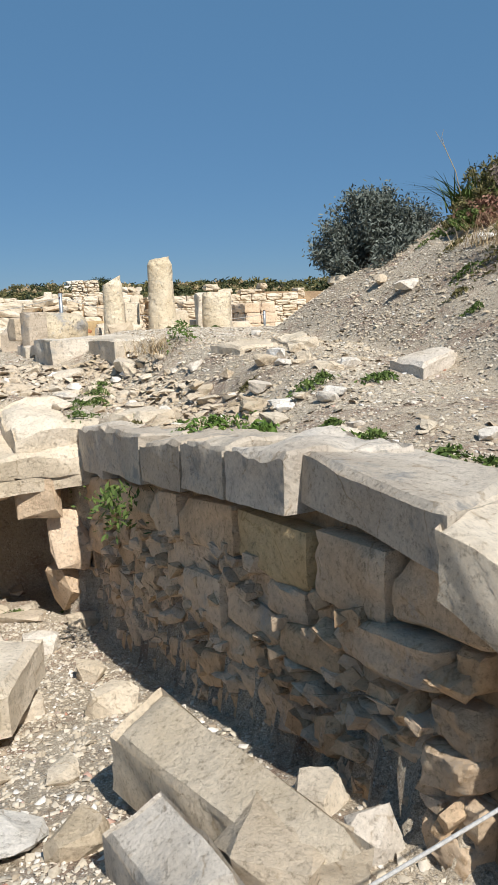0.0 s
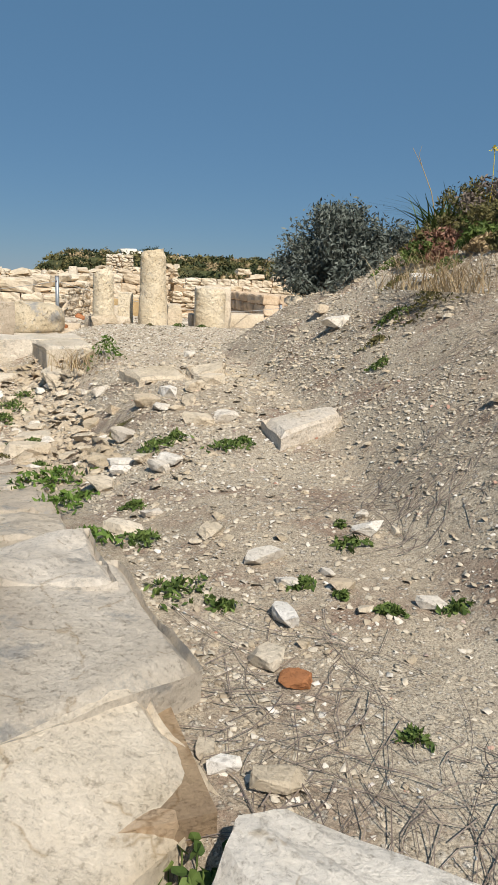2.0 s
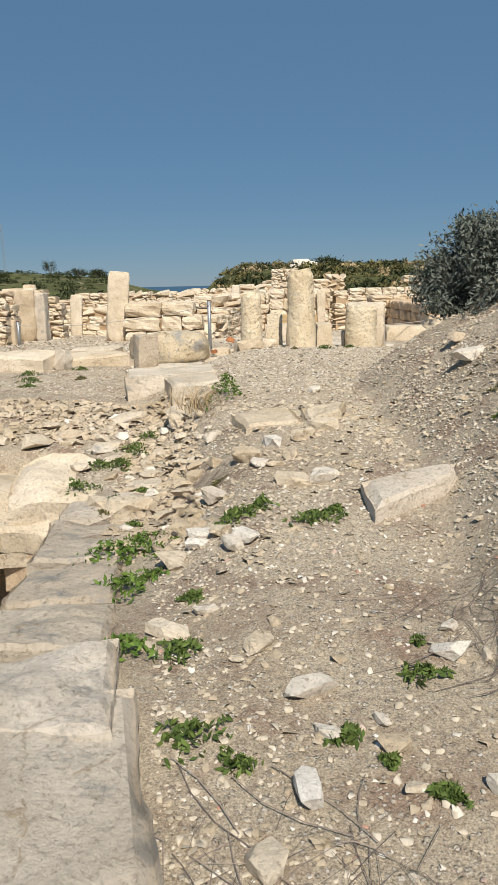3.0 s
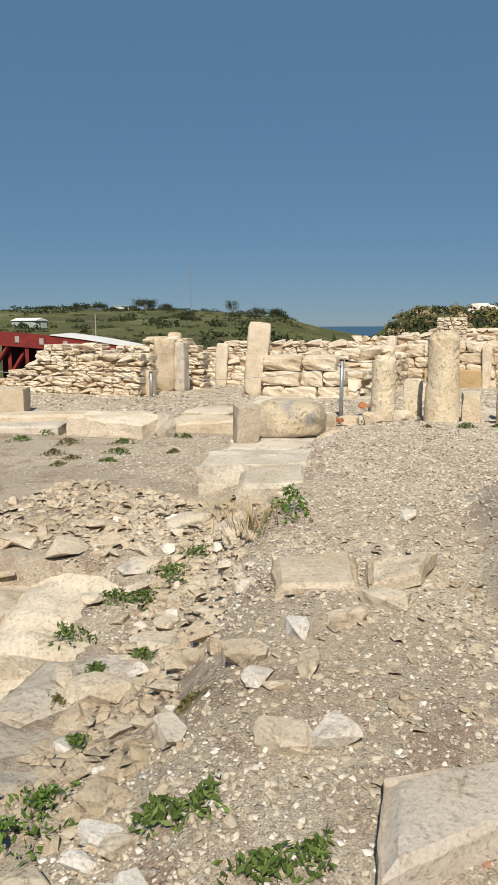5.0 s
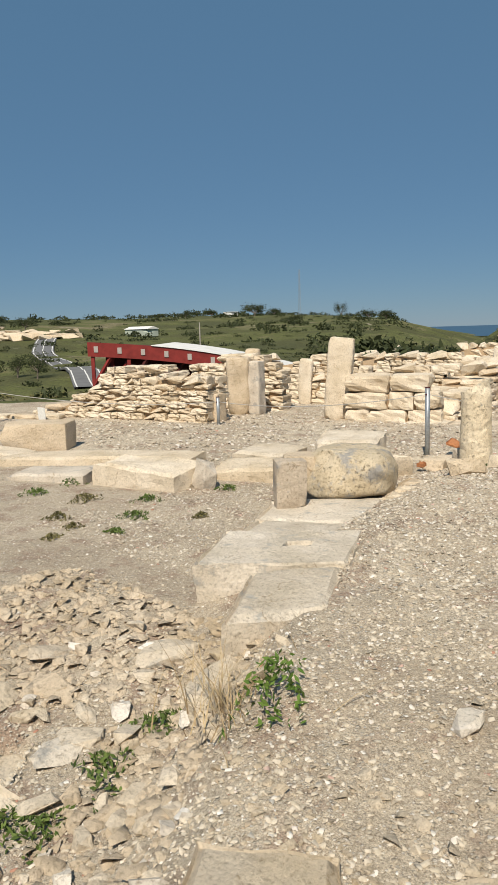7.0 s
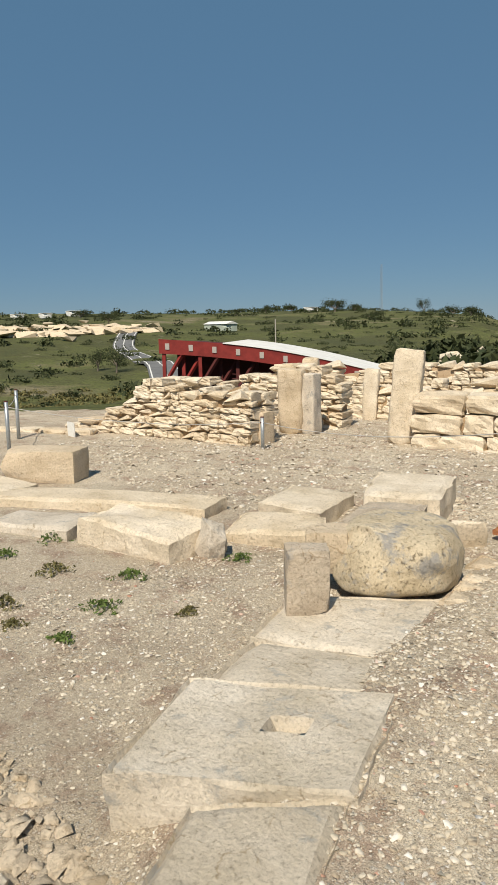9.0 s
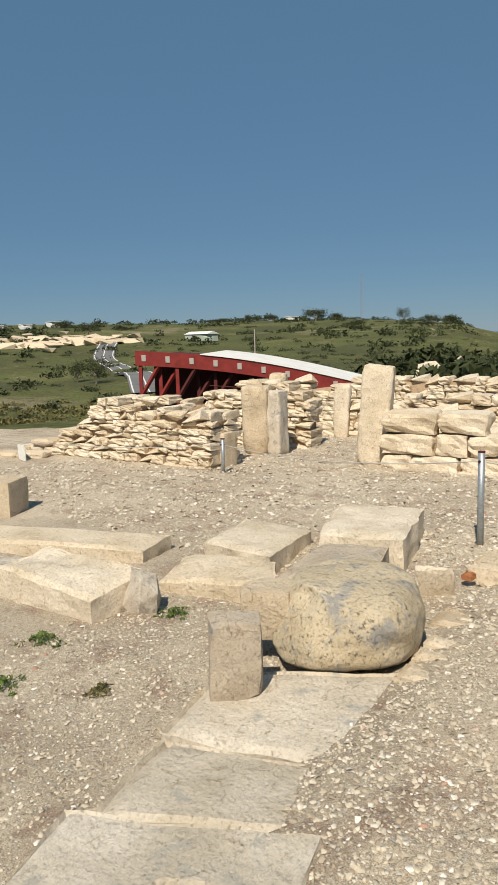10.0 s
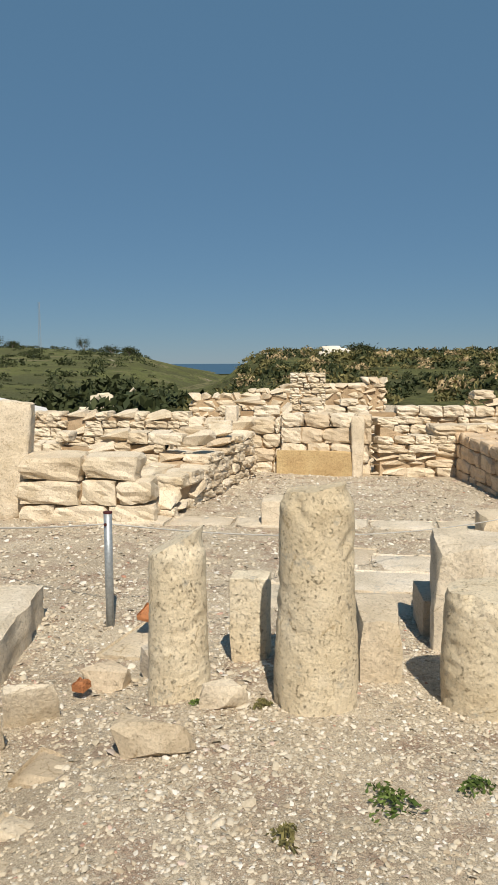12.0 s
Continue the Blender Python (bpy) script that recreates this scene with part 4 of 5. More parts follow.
for k, (s0, s1, u0, u1, zt, dp, lab) in enumerate((
        (3.8, 5.2, -1.05, 0.1, 0.384, 0.28, "broad rock ledge roofing the dark cave mouth"),
        (3.7, 5.2, -2.0, -0.8, 0.445, 0.3, "tilted pale rock slab over the cave mouth"),
        (3.9, 4.7, -0.45, 0.25, 0.506, 0.2, "flat pale stone on top of the rock ledge"))):
    q = [(*wall_xy(s0, u0), zt - 0.05), (*wall_xy(s0 - 0.06, u1), zt), (*wall_xy(s1, u1), zt + 0.06), (*wall_xy(s1, u0), zt + 0.05)]
    slab("rock_ledge", lab, q, dp, 400 + k, LIME, "rock ledge", cuts=19, rough=0.09)
for k, (s_, u_, dims, zz) in enumerate(((3.95, -0.3, (0.36, 0.3, 0.4), -0.129), (3.92, -0.12, (0.3, 0.3, 0.45), -0.537), (3.98, -0.14, (0.26, 0.3, 0.4), -0.894), (4.1, -1.3, (0.6, 0.5, 0.95), -0.843), (3.95, -0.62, (0.3, 0.24, 0.2), 0.014))):
    x, y = wall_xy(s_, u_)
    stone_at(x, y, dims, 420 + k, WALL_STONE, "cave_rock", "reddish rough rock at the cave mouth", rz=30 * k, z=zz)
for k, (s_, u_, dims) in enumerate(((3.2, -0.75, (0.2, 0.16, 0.26)), (3.0, -0.95, (0.34, 0.26, 0.16)), (3.3, -1.05, (0.3, 0.3, 0.2)), (2.7, -0.85, (0.22, 0.18, 0.12)), (3.4, -0.45, (0.25, 0.2, 0.16)), (2.2, -0.75, (0.3, 0.22, 0.12)),
                                    (1.7, -0.95, (0.2, 0.14, 0.1)), (1.4, -1.0, (0.3, 0.2, 0.1)), (0.75, -1.0, (0.36, 0.26, 0.12)), (0.6, -0.75, (0.18, 0.14, 0.1)), (1.2, -0.7, (0.16, 0.12, 0.08)), (0.1, -0.4, (0.3, 0.26, 0.2)),
                                    (0.12, -0.12, (0.16, 0.12, 0.12)), (0.4, -0.1, (0.2, 0.16, 0.1)), (2.6, -0.3, (0.2, 0.16, 0.12)), (1.9, -0.35, (0.2, 0.2, 0.14)), (0.35, -1.2, (0.4, 0.3, 0.14)))):
    x, y = wall_xy(s_, u_)
    stone_at(x, y, dims, 440 + k, LIME if k % 4 else WHITE_STONE, label="pale stone fallen on the sunk room's floor", rz=47 * k, group="stones in the sunk room")

# ---- stones along the path, by x, y and breadth ----
PATH_STONES = ((0.89, 3.68, 0.09), (0.91, 3.89, 0.10), (0.59, 4.43, 0.10), (0.81, 4.26, 0.13), (1.07, 4.09, 0.07), (0.90, 4.10, 0.07), (1.14, 3.97, 0.05), (1.34, 4.03, 0.08), (1.68, 5.13, 0.09), (1.13, 4.67, 0.06), (0.80, 3.32, 0.05), (0.85, 3.28, 0.06), (0.97, 3.23, 0.10), (0.36, 5.91, 0.13), (0.46, 6.16, 0.07),
               (-0.01, 5.25, 0.09), (0.06, 5.31, 0.10), (0.24, 5.18, 0.10), (0.25, 4.47, 0.13), (0.31, 4.64, 0.08), (0.23, 4.35, 0.06), (1.16, 4.53, 0.10), (1.25, 4.55, 0.06), (1.02, 4.18, 0.05), (0.55, 4.34, 0.04), (0.93, 7.33, 0.2), (0.45, 8.93, 0.2))
BANK_STONES = ((.24, 5.82, .15), (.35, 5.98, .1), (.4, 5.96, .06), (-.2, 5.49, .13), (-.04, 5.34, .12), (-1.12, 6.15, .17), (-.16, 6.19, .14), (-.04, 6.08, .12), (.06, 6.06, .08), (.09, 6.22, .12), (-.09, 6.44, .12), (.04, 6.61, .16),
               (.1, 6.83, .18), (-.31, 8.03, .12), (-.46, 5.95, .08), (-.08, 5.12, .15), (.2, 5.13, .1), (.78, 7.9, .14), (1.78, 8.0, .14), (1.5, 7.2, .16))
HEAP_STONES = ((-2.08, 6.5, .21), (-1.48, 6.24, .33), (-1.77, 6.89, .17), (-1.89, 7.38, .22), (-2.37, 7.65, .25), (-2.52, 7.37, .31), (-2.92, 7.29, .26), (-2.72, 7.02, .16), (-1.91, 7.5, .19), (-1.11, 6.72, .21), (-.63, 6.4, .16),
               (-1.46, 6.82, .13), (-2.05, 6.3, .35), (-.91, 6.15, .29), (-2.33, 6.58, .22), (-2.3, 6.98, .19), (-1.19, 6.92, .19), (-.94, 6.96, .12), (-2.12, 8.22, .3), (-1.5, 7.98, .34), (-1.65, 7.15, .14), (-2.65, 7.82, .2))
n = 500
for group, lst, mats in (("stones along the path", PATH_STONES, (WHITE_STONE, LIME)), ("stones on the bank", BANK_STONES, (LIME, WHITE_STONE, LIME)), ("stones in the heap", HEAP_STONES, (LIME, LIME, SLAB))):
    for x, y, w in lst:
        n += 1
        r = np.random.default_rng(n)
        stone_at(x, y, (w * 1.25, w * r.uniform(0.6, 0.9), w * (r.uniform(0.25, 0.4) if n > 545 else r.uniform(0.35, 0.55))), n, mats[n % len(mats)], label="pale angular limestone lying among chips", rz=r.uniform(0, 360), level=3, group=group, sink=0.3 if n > 545 else 0.12, tilt=(r.normal() * 6, r.normal() * 6))
hr = np.random.default_rng(77)
POOL = [mesh_of("loose_stone", *rock((1, 0.75, 0.5), 600 + k, 2, 10), (LIME, WHITE_STONE)[k % 3 == 0]) for k in range(14)]
count = 0
while count < 175:                                        # the spread of stones west of the path
    x, y = hr.normal() * 1.1 - 1.6, hr.uniform(5.2, 8.3)
    u_, s_ = (x - W0[0]) * WN[0] + (y - W0[1]) * WN[1], (x - W0[0]) * WD[0] + (y - W0[1]) * WD[1]
    if x > 0.1 - 0.45 * (y - 5.2) or (s_ < 5.2 and u_ < 0.35):
        continue
    w = 0.035 + 0.085 * hr.random() ** 1.8
    ob = thing("loose_stone", "pale angular limestone lying among chips", "stone", "stones in the heap", at=(x, y, gz(x, y) - 0.14 * w), me=POOL[int(hr.integers(14))])
    ob.scale = (w * 1.3,) * 3
    ob.rotation_euler = (hr.normal() * 0.2, hr.normal() * 0.2, hr.uniform(0, 6.3))
    count += 1


# ---- chips and pebbles, past counting ----
def chips(name, label, count, area, size, mat, seed, keep=None, tall=0.5):
    r = np.random.default_rng(seed)
    bases = []
    for k in range(10):
        v, f = rock((1.3, 0.9, tall), 700 + k, 0, 8)
        f = np.array(f)
        up = np.cross(v[f[:, 1]] - v[f[:, 0]], v[f[:, 2]] - v[f[:, 0]])[:, 2]
        bases.append((v, f[up > -0.05]))       # undersides lie in the earth
    x = r.uniform(area[0], area[1], count * 2)
    y = r.uniform(area[2], area[3], count * 2)
    if keep is not None:
        k = keep(x, y, r)
        x, y = x[k], y[k]
    x, y = x[:count], y[:count]
    z = ground(x, y)
    V, F, o = [], [], 0
    for k, (v, f) in enumerate(bases):
        X, Y, Z = x[k::10], y[k::10], z[k::10]
        m = len(X)
        s = size * np.clip(np.exp(r.normal(size=m) * 0.6), 0.4, 2.8)
        a, c = r.uniform(0, 6.3, m), r.normal(size=m) * 0.3
        ca, sa_ = np.cos(a)[:, None], np.sin(a)[:, None]
        w = np.stack([v[:, 0] * ca - v[:, 1] * sa_, v[:, 0] * sa_ + v[:, 1] * ca, v[:, 2] + c[:, None] * v[:, 0] * 0.5], 2) * s[:, None, None]
        w += np.stack([X, Y, Z - 0.12 * s], 1)[:, None, :]
        V.append(w.reshape(-1, 3))
        F.append((np.arange(m)[:, None, None] * len(v) + f[None] + o).reshape(-1, 3))
        o += m * len(v)
    me = mesh_of(name, np.concatenate(V), np.concatenate(F), mat)
    return tagged(new(name, me), label, "gravel", kind="stuff")


def chip_material():
    m, n, l, b = material("limestone_chips", 0.9)
    g = n.new("ShaderNodeNewGeometry")
    col = ramp(n, l, g.outputs["Random Per Island"], [(0.0, (0.36, 0.29, 0.21)), (0.3, (0.5, 0.43, 0.33)), (0.8, (0.6, 0.53, 0.43)), (0.97, (0.72, 0.68, 0.62)), (1.0, (0.42, 0.22, 0.15))]).outputs[0]
    t = noise_node(n, l, 120, 3, "world")
    col = mix(n, l, 0.35, col, ramp(n, l, t.outputs[0], [(0.35, (0.6, 0.58, 0.55)), (0.65, (1.1, 1.1, 1.1))]).outputs[0], "MULTIPLY")
    l.new(col, b.inputs["Base Color"])
    return m


CHIP = chip_material()


def clear(x, y, r):
    """Off the long wall and out of the cave; fewer chips on the trodden line, where feet have swept it."""
    u_, s_ = (x - W0[0]) * WN[0] + (y - W0[1]) * WN[1], (x - W0[0]) * WD[0] + (y - W0[1]) * WD[1]
    on = (np.abs(u_ - 0.2) < 0.36) & (s_ > -0.3) & (s_ < 4.0)
    tread = np.exp(-((x - np.interp(y, (0, 3, 6, 8, 10, 13), (1.5, 1.5, 0.75, 0.0, -1.1, -1.9))) / 0.45) ** 2)
    patch = fbm(np.stack([x, y, 0 * x], 1), 0.55, 90, 3)
    return (~on) & (r.random(len(x)) > 0.7 * tread * sstep(6.8, 5.6, y)) & (patch + r.normal(size=len(x)) * 0.45 > -0.4)


chips("gravel", "pale limestone chips strewn over the path", 95000, (-2.4, 2.6, 2.0, 9.0), 0.0076, CHIP, 91, clear)
chips("gravel", "white limestone chips around the columns", 80000, (-5.0, 0.4, 9.0, 15.5), 0.0092, CHIP, 92, lambda x, y, r: (x < edge_x(y) + 0.9) & (r.random(len(x)) < np.where(x < -2.6, 0.45, 1.0)))
chips("gravel", "coarse pale gravel over the court", 36000, (-11.5, -2.0, 12.0, 24.0), 0.018, CHIP, 93, lambda x, y, r: x < 2.5 - 0.1 * y)
chips("gravel", "scattered chips on the sandy court", 18000, (-9.0, -2.3, 6.5, 13.0), 0.0065, CHIP, 94, lambda x, y, r: fbm(np.stack([x, y, 0 * x], 1), 0.35, 95, 3) + r.normal(size=len(x)) * 0.3 > 0)
chips("rubble", "broken limestone lumps on the bank", 4200, (-3.6, 0.2, 5.3, 8.6), 0.03, LIME, 96, lambda x, y, r: (x < 0.0 - 0.5 * (y - 5.3)) & (((x - W0[0]) * WD[0] + (y - W0[1]) * WD[1] > 5.3) | ((x - W0[0]) * WN[0] + (y - W0[1]) * WN[1] > 0.3)))
chips("gravel", "pale chips on the sunk room's floor", 12000, (-2.4, 1.1, 1.6, 6.3), 0.011, CHIP, 97, lambda x, y, r: (x - W0[0]) * WN[0] + (y - W0[1]) * WN[1] < -0.02)
chips("gravel", "chips and clods on the mound's slope", 12000, (0.2, 3.2, 4.5, 10.0), 0.0065, CHIP, 98, lambda x, y, r: x > edge_x(y) - 0.2)

chips("rubble", "small broken stones on the mound's flank", 1300, (-0.5, 1.7, 6.4, 10.0), 0.017, LIME, 101)
chips("rubble", "small broken stones strewn beside the path", 1500, (-1.0, 1.3, 3.7, 7.6), 0.015, LIME, 102, clear)


# ---- plants ----
def litter():
    """Dry stems lying on the earth."""
    r = np.random.default_rng(120)
    V, F = [], []
    i = 0
    while i < 1400:
        x, y = r.uniform(-0.6, 2.4), r.uniform(2.8, 6.3)
        if fbm(np.array([[x, y, 0.0]]), 0.5, 121, 3)[0] < 0.05:
            continue
        u_ = (x - W0[0]) * WN[0] + (y - W0[1]) * WN[1]
        if u_ < 0.55:
            continue
        a, ln, wd = r.uniform(0, 6.3), r.uniform(0.06, 0.34), r.uniform(0.0006, 0.0013)
        pts = []
        bend = r.normal() * 0.8
        for k in range(4):
            t = k / 3
            px, py = x + math.cos(a + bend * t) * ln * t, y + math.sin(a + bend * t) * ln * t
            pts.append((px, py))
        zs = ground([q[0] for q in pts], [q[1] for q in pts]) + 0.006 + r.random() * 0.012
        b = len(V)
        for (px, py), z in zip(pts, zs):
            V += [(px - math.sin(a) * wd, py + math.cos(a) * wd, z), (px + math.sin(a) * wd, py - math.cos(a) * wd, z + wd)]
        F += [(b + 2 * k, b + 2 * k + 1, b + 2 * k + 3, b + 2 * k + 2) for k in range(3)]
        i += 1
    return V, F


tagged(new("dry_litter", mesh_of("dry_litter", *litter(), [TWIG])), "dry brown stems and litter on the earth", "dry litter", kind="stuff")


def weed(x, y, w, seed, mat=GREEN_LEAF, name="weed", label="low green leafy weed between stones", h=0.5):
    r = np.random.default_rng(seed)
    n_ = int(90 + 420 * w)
    a, d = r.uniform(0, 6.3, n_), r.random(n_) ** 0.75 * w * 0.62
    lobes = 1 + 0.35 * np.sin(3 * a + seed) + 0.2 * np.sin(7 * a)
    px, py = np.cos(a) * d * lobes, np.sin(a) * d * lobes * 0.7
    hz = h * w * 0.55 * (1 - (d / (w * 0.6)) ** 2).clip(0.08) * r.uniform(0.3, 1, n_)
    ang = r.uniform(0, 3.14)
    X, Y = px * math.cos(ang) - py * math.sin(ang), px * math.sin(ang) + py * math.cos(ang)
    z = ground(x + X, y + Y) - gz(x, y) + hz + 0.006
    V, F = leaf_cloud(np.stack([X, Y, z], 1), 0.0095 + 0.009 * w, seed, 1.5)
    ob = thing(name, label, "weed", "weeds among the stones", at=(x, y, gz(x, y)), me=mesh_of(name, V, F, mat))
    return ob


WEEDS = ((1.09, 4.40, 0.12), (1.05, 4.57, 0.04), (1.23, 3.97, 0.05), (1.40, 4.01, 0.08), (1.07, 4.04, 0.04), (1.20, 3.98, 0.05), (0.58, 3.97, 0.15), (0.72, 3.93, 0.08), (0.18, 4.29, 0.20), (0.35, 4.35, 0.14), (0.20, 4.74, 0.09), (0.19, 5.48, 0.14), (0.54, 5.48, 0.11), (-0.15, 4.86, 0.27), (-0.13, 5.04, 0.10), (1.25, 3.42, 0.06), (0.95, 4.10, 0.07),
         (1.2, 6.33, 0.12), (-0.41, 5.24, 0.34), (-0.42, 5.45, 0.2), (0.1, 5.42, 0.18), (0.47, 5.38, 0.15), (-0.68, 5.81, 0.12), (-1.1, 6.31, 0.14), (-1.07, 6.59, 0.14), (-1.55, 6.5, 0.28), (-1.67, 6.99, 0.21), (-1.52, 7.08, 0.2), (-1.62, 7.45, 0.26), (-1.71, 7.79, 0.23))
WEEDS_FAR = ((-2.09, 6.44, .18), (-.27, 5.99, .1), (-4.12, 9.34, .15), (-4.94, 9.31, .22), (-4.43, 9.78, .22), (-4.54, 9.21, .15), (-6.23, 10.3, .3), (-5.34, 9.88, .28), (-4.81, 10.23, .22), (-5.0, 11.15, .22), (-6.04, 9.73, .26), (-3.96, 10.15, .14),
             (-4.64, 11.16, .2), (-4.39, 8.91, .14), (-1.5, 12.45, .22), (-1.8, 12.05, .12), (-1.2, 12.7, .14), (-2.35, 13.15, .1), (-2.62, 13.0, .12), (-1.0, 6.0, .12), (-2.9, 10.95, .12), (-3.1, 10.92, .1))
for k, (x, y, w) in enumerate(WEEDS + WEEDS_FAR):
    weed(x, y, w, 800 + k, GRASS if k in (13, 8, 18, 19) else (OLIVE_LEAF if k > 30 and k % 2 else GREEN_LEAF))
tuft_v, tuft_f = joined([blades((0, 0, 0), 0.26, 0.003, 1.3, 150, 850, 0.12, 0.5)])
thing("dry_tussock", "grey dry tussock on the bank", "tussock", at=(-1.15, 7.72, gz(-1.15, 7.72)), me=mesh_of("dry_tussock", tuft_v, tuft_f, DRY_LEAF))
weed(-0.95, 7.75, 0.34, 851, GRASS, "grass_tuft", "green tuft beside the dry tussock", 0.9)
# mallow with round leaves and dry roots at the wall's corner
mr = np.random.default_rng(860)
V, F = [], []
mallow_stems = []
for _ in range(120):
    mx, my = 0.88 + mr.normal() * 0.05, 2.953 + mr.normal() * 0.05
    g0 = gz(mx, my)
    c = np.array([mx, my, g0 + 0.012 + mr.random() * 0.03])
    mallow_stems.append(tube([(mx, my, g0 - 0.02), tuple(c)], 0.0016, 4))
    rad = mr.uniform(0.008, 0.018)
    tilt_ = Euler((mr.normal() * 0.5 + 0.5, mr.normal() * 0.4, mr.uniform(0, 6))).to_matrix()
    o = len(V)
    V.append(tuple(c))
    for k in range(10):
        a = 2 * math.pi * k / 10
        q = tilt_ @ Vector((math.cos(a) * rad * (1.05 if k % 2 else 0.9), math.sin(a) * rad * (1.05 if k % 2 else 0.9), 0.004))
        V.append((c[0] + q.x, c[1] + q.y, c[2] + q.z))
    F += [(o, o + 1 + k, o + 1 + (k + 1) % 10) for k in range(10)]
mallow = thing("mallow", "round-leaved green mallow between two rocks", "plant")
link("leaves", mesh_of("leaves", V, F, GREEN_LEAF), mallow)
link("stems", mesh_of("stems", *joined(mallow_stems), GREEN_LEAF), mallow)
rv, rf = joined([blades((1.016, 2.782, gz(1.016, 2.782)), 0.16, 0.0022, 1.4, 120, 861, 0.06, 1.2)])
thing("dry_roots", "tangle of dry grey roots under the white rock", "roots", me=mesh_of("dry_roots", rv, rf, DRY_LEAF))
cx_, cy_ = wall_xy(2.55, -0.06)
cv_ = np.random.default_rng(862)
pts = np.stack([cx_ + cv_.normal(size=220) * 0.07, cy_ + cv_.normal(size=220) * 0.09, 0.36 - np.abs(cv_.normal(size=220)) * 0.13], 1) - np.array([0.887, 0.462, 0]) * 0.05
V, F = leaf_cloud(pts, 0.016, 863)
thing("caper_plant", "dark green plant growing from the wall's joints", "plant", me=mesh_of("caper_plant", V, F, GREEN_LEAF))


def shrub(name, label, x, y, size, seed, mat, leaves=9000, leaf=0.014, twigs=90, cat="shrub"):
    """A rounded bush: forked stems from the root and small leaves in uneven clumps."""
    r = np.random.default_rng(seed)
    z = gz(x, y)
    root = thing(name, label, cat, at=(x, y, z - 0.04))
    a, e = r.uniform(0, 6.3, twigs), r.uniform(0.15, 1.5, twigs)
    tips = np.stack([np.cos(a) * np.cos(e) * size[0], np.sin(a) * np.cos(e) * size[1], np.sin(e) * size[2]], 1) * r.uniform(0.72, 1.06, (twigs, 1))
    link("stem", mesh_of("stem", *joined([tube([(0, 0, 0), t * 0.45 + r.normal(size=3) * 0.02, t], (0.009, 0.002), 4) for t in tips]), TWIG), root, "grey woody stems")
    k = r.integers(twigs, size=leaves)
    t = 1 - 0.5 * r.random(leaves) ** 1.6
    c = tips[k] * t[:, None] + r.normal(size=(leaves, 3)) * (0.055 * max(size))
    c = c[c[:, 2] > 0.0]
    V, F = leaf_cloud(c, leaf, seed + 1, 1.7)
    link("foliage", mesh_of("foliage", V, F, mat), root)
    return root


shrub("grey_shrub", "rounded grey-green shrub on the mound's edge", 0.874, 9.352, (0.68, 0.75, 0.86), 870, GREY_LEAF, 44000, 0.015, 230)
shrub("grey_shrub", "second grey-green shrub higher on the mound", 1.426, 9.924, (0.5, 0.55, 0.62), 871, GREY_LEAF, 8000, 0.013, 90)
for k, (x, y, sz, mat) in enumerate(((1.76, 8.448, 0.34, OLIVE_LEAF), (2.025, 7.942, 0.34, OLIVE_LEAF), (1.564, 7.985, 0.22, GREEN_LEAF), (2.054, 9.118, 0.5, OLIVE_LEAF), (2.321, 8.51, 0.5, TWIG), (1.933, 7.378, 0.24, GREEN_LEAF), (2.451, 9.739, 0.6, OLIVE_LEAF), (1.67, 7.782, 0.14, RED_LEAF))):
    shrub("low_shrub", "low mixed green and rusty scrub on the mound", x, y, (sz, sz, sz * 0.8), 880 + k, mat, 3500, 0.014, 50)
br = np.random.default_rng(888)
for k in range(16):
    x, y, sz = br.uniform(1.5, 2.8), br.uniform(7.05, 9.2), br.uniform(0.16, 0.34)
    if x < 1.5 + 0.12 * abs(y - 8.05):
        continue
    shrub("low_shrub", "low mixed green and rusty scrub on the mound", x, y, (sz, sz, sz * 0.75), 1000 + 3 * k, (OLIVE_LEAF, GREEN_LEAF, OLIVE_LEAF, DRY_LEAF, RED_LEAF)[k % 5], 2600, 0.013, 40)
for k, (x, y, w) in enumerate(((1.484, 6.808, 0.3), (1.276, 6.957, 0.2), (1.179, 6.7, 0.14), (1.628, 7.27, 0.24), (1.336, 7.572, 0.2), (1.305, 8.184, 0.3))):
    weed(x, y, w, 890 + k, GREEN_LEAF if k % 2 else OLIVE_LEAF, "creeping_weed", "dark creeping weed on the mound's slope")
dv, df = joined([blades((0, 0, 0), 0.34, 0.003, 1.3, 420, 895, 0.2, 0.4)])
thing("straw_bush", "dry straw-coloured brush on the mound's slope", "dry bush", at=(1.687, 6.863, gz(1.687, 6.863) - 0.02), me=mesh_of("straw_bush", dv, df, DRY_LEAF))
asph = thing("squill_plant", "tall plant with long arching green leaves on the mound", "plant", at=(1.747, 9.164, gz(1.747, 9.164) + 0.02))
link("leaf_tuft", mesh_of("leaf_tuft", *joined([blades((0, 0, 0), 0.56, 0.013, 1.15, 150, 896, 0.06, 0.75)]), GREEN_LEAF), asph)
link("flower_stalk", mesh_of("flower_stalk", *joined([tube([(0, 0, 0), (-0.1, 0, 0.4), (-0.2, 0.02, 0.62), (-0.3, 0.0, 0.78)], (0.006, 0.002), 5), tube([(-0.2, 0.02, 0.62), (-0.24, 0.0, 0.72), (-0.22, 0.0, 0.8)], (0.003, 0.001), 4)]), DRY_LEAF), asph, "dry pale stalk")
fv, ff = leaf_cloud(np.random.default_rng(3).normal(size=(14, 3)) * 0.014, 0.016, 4, 1.0)
thing("yellow_flower", "single yellow flower on the mound", "flower", at=(2.129, 8.915, gz(2.129, 8.915) + 0.52), me=mesh_of("yellow_flower", *joined([(fv, ff), tube([(0, 0, 0), (0.01, 0, -0.3), (0, 0, -0.54)], 0.003, 4)]), FLOWER))

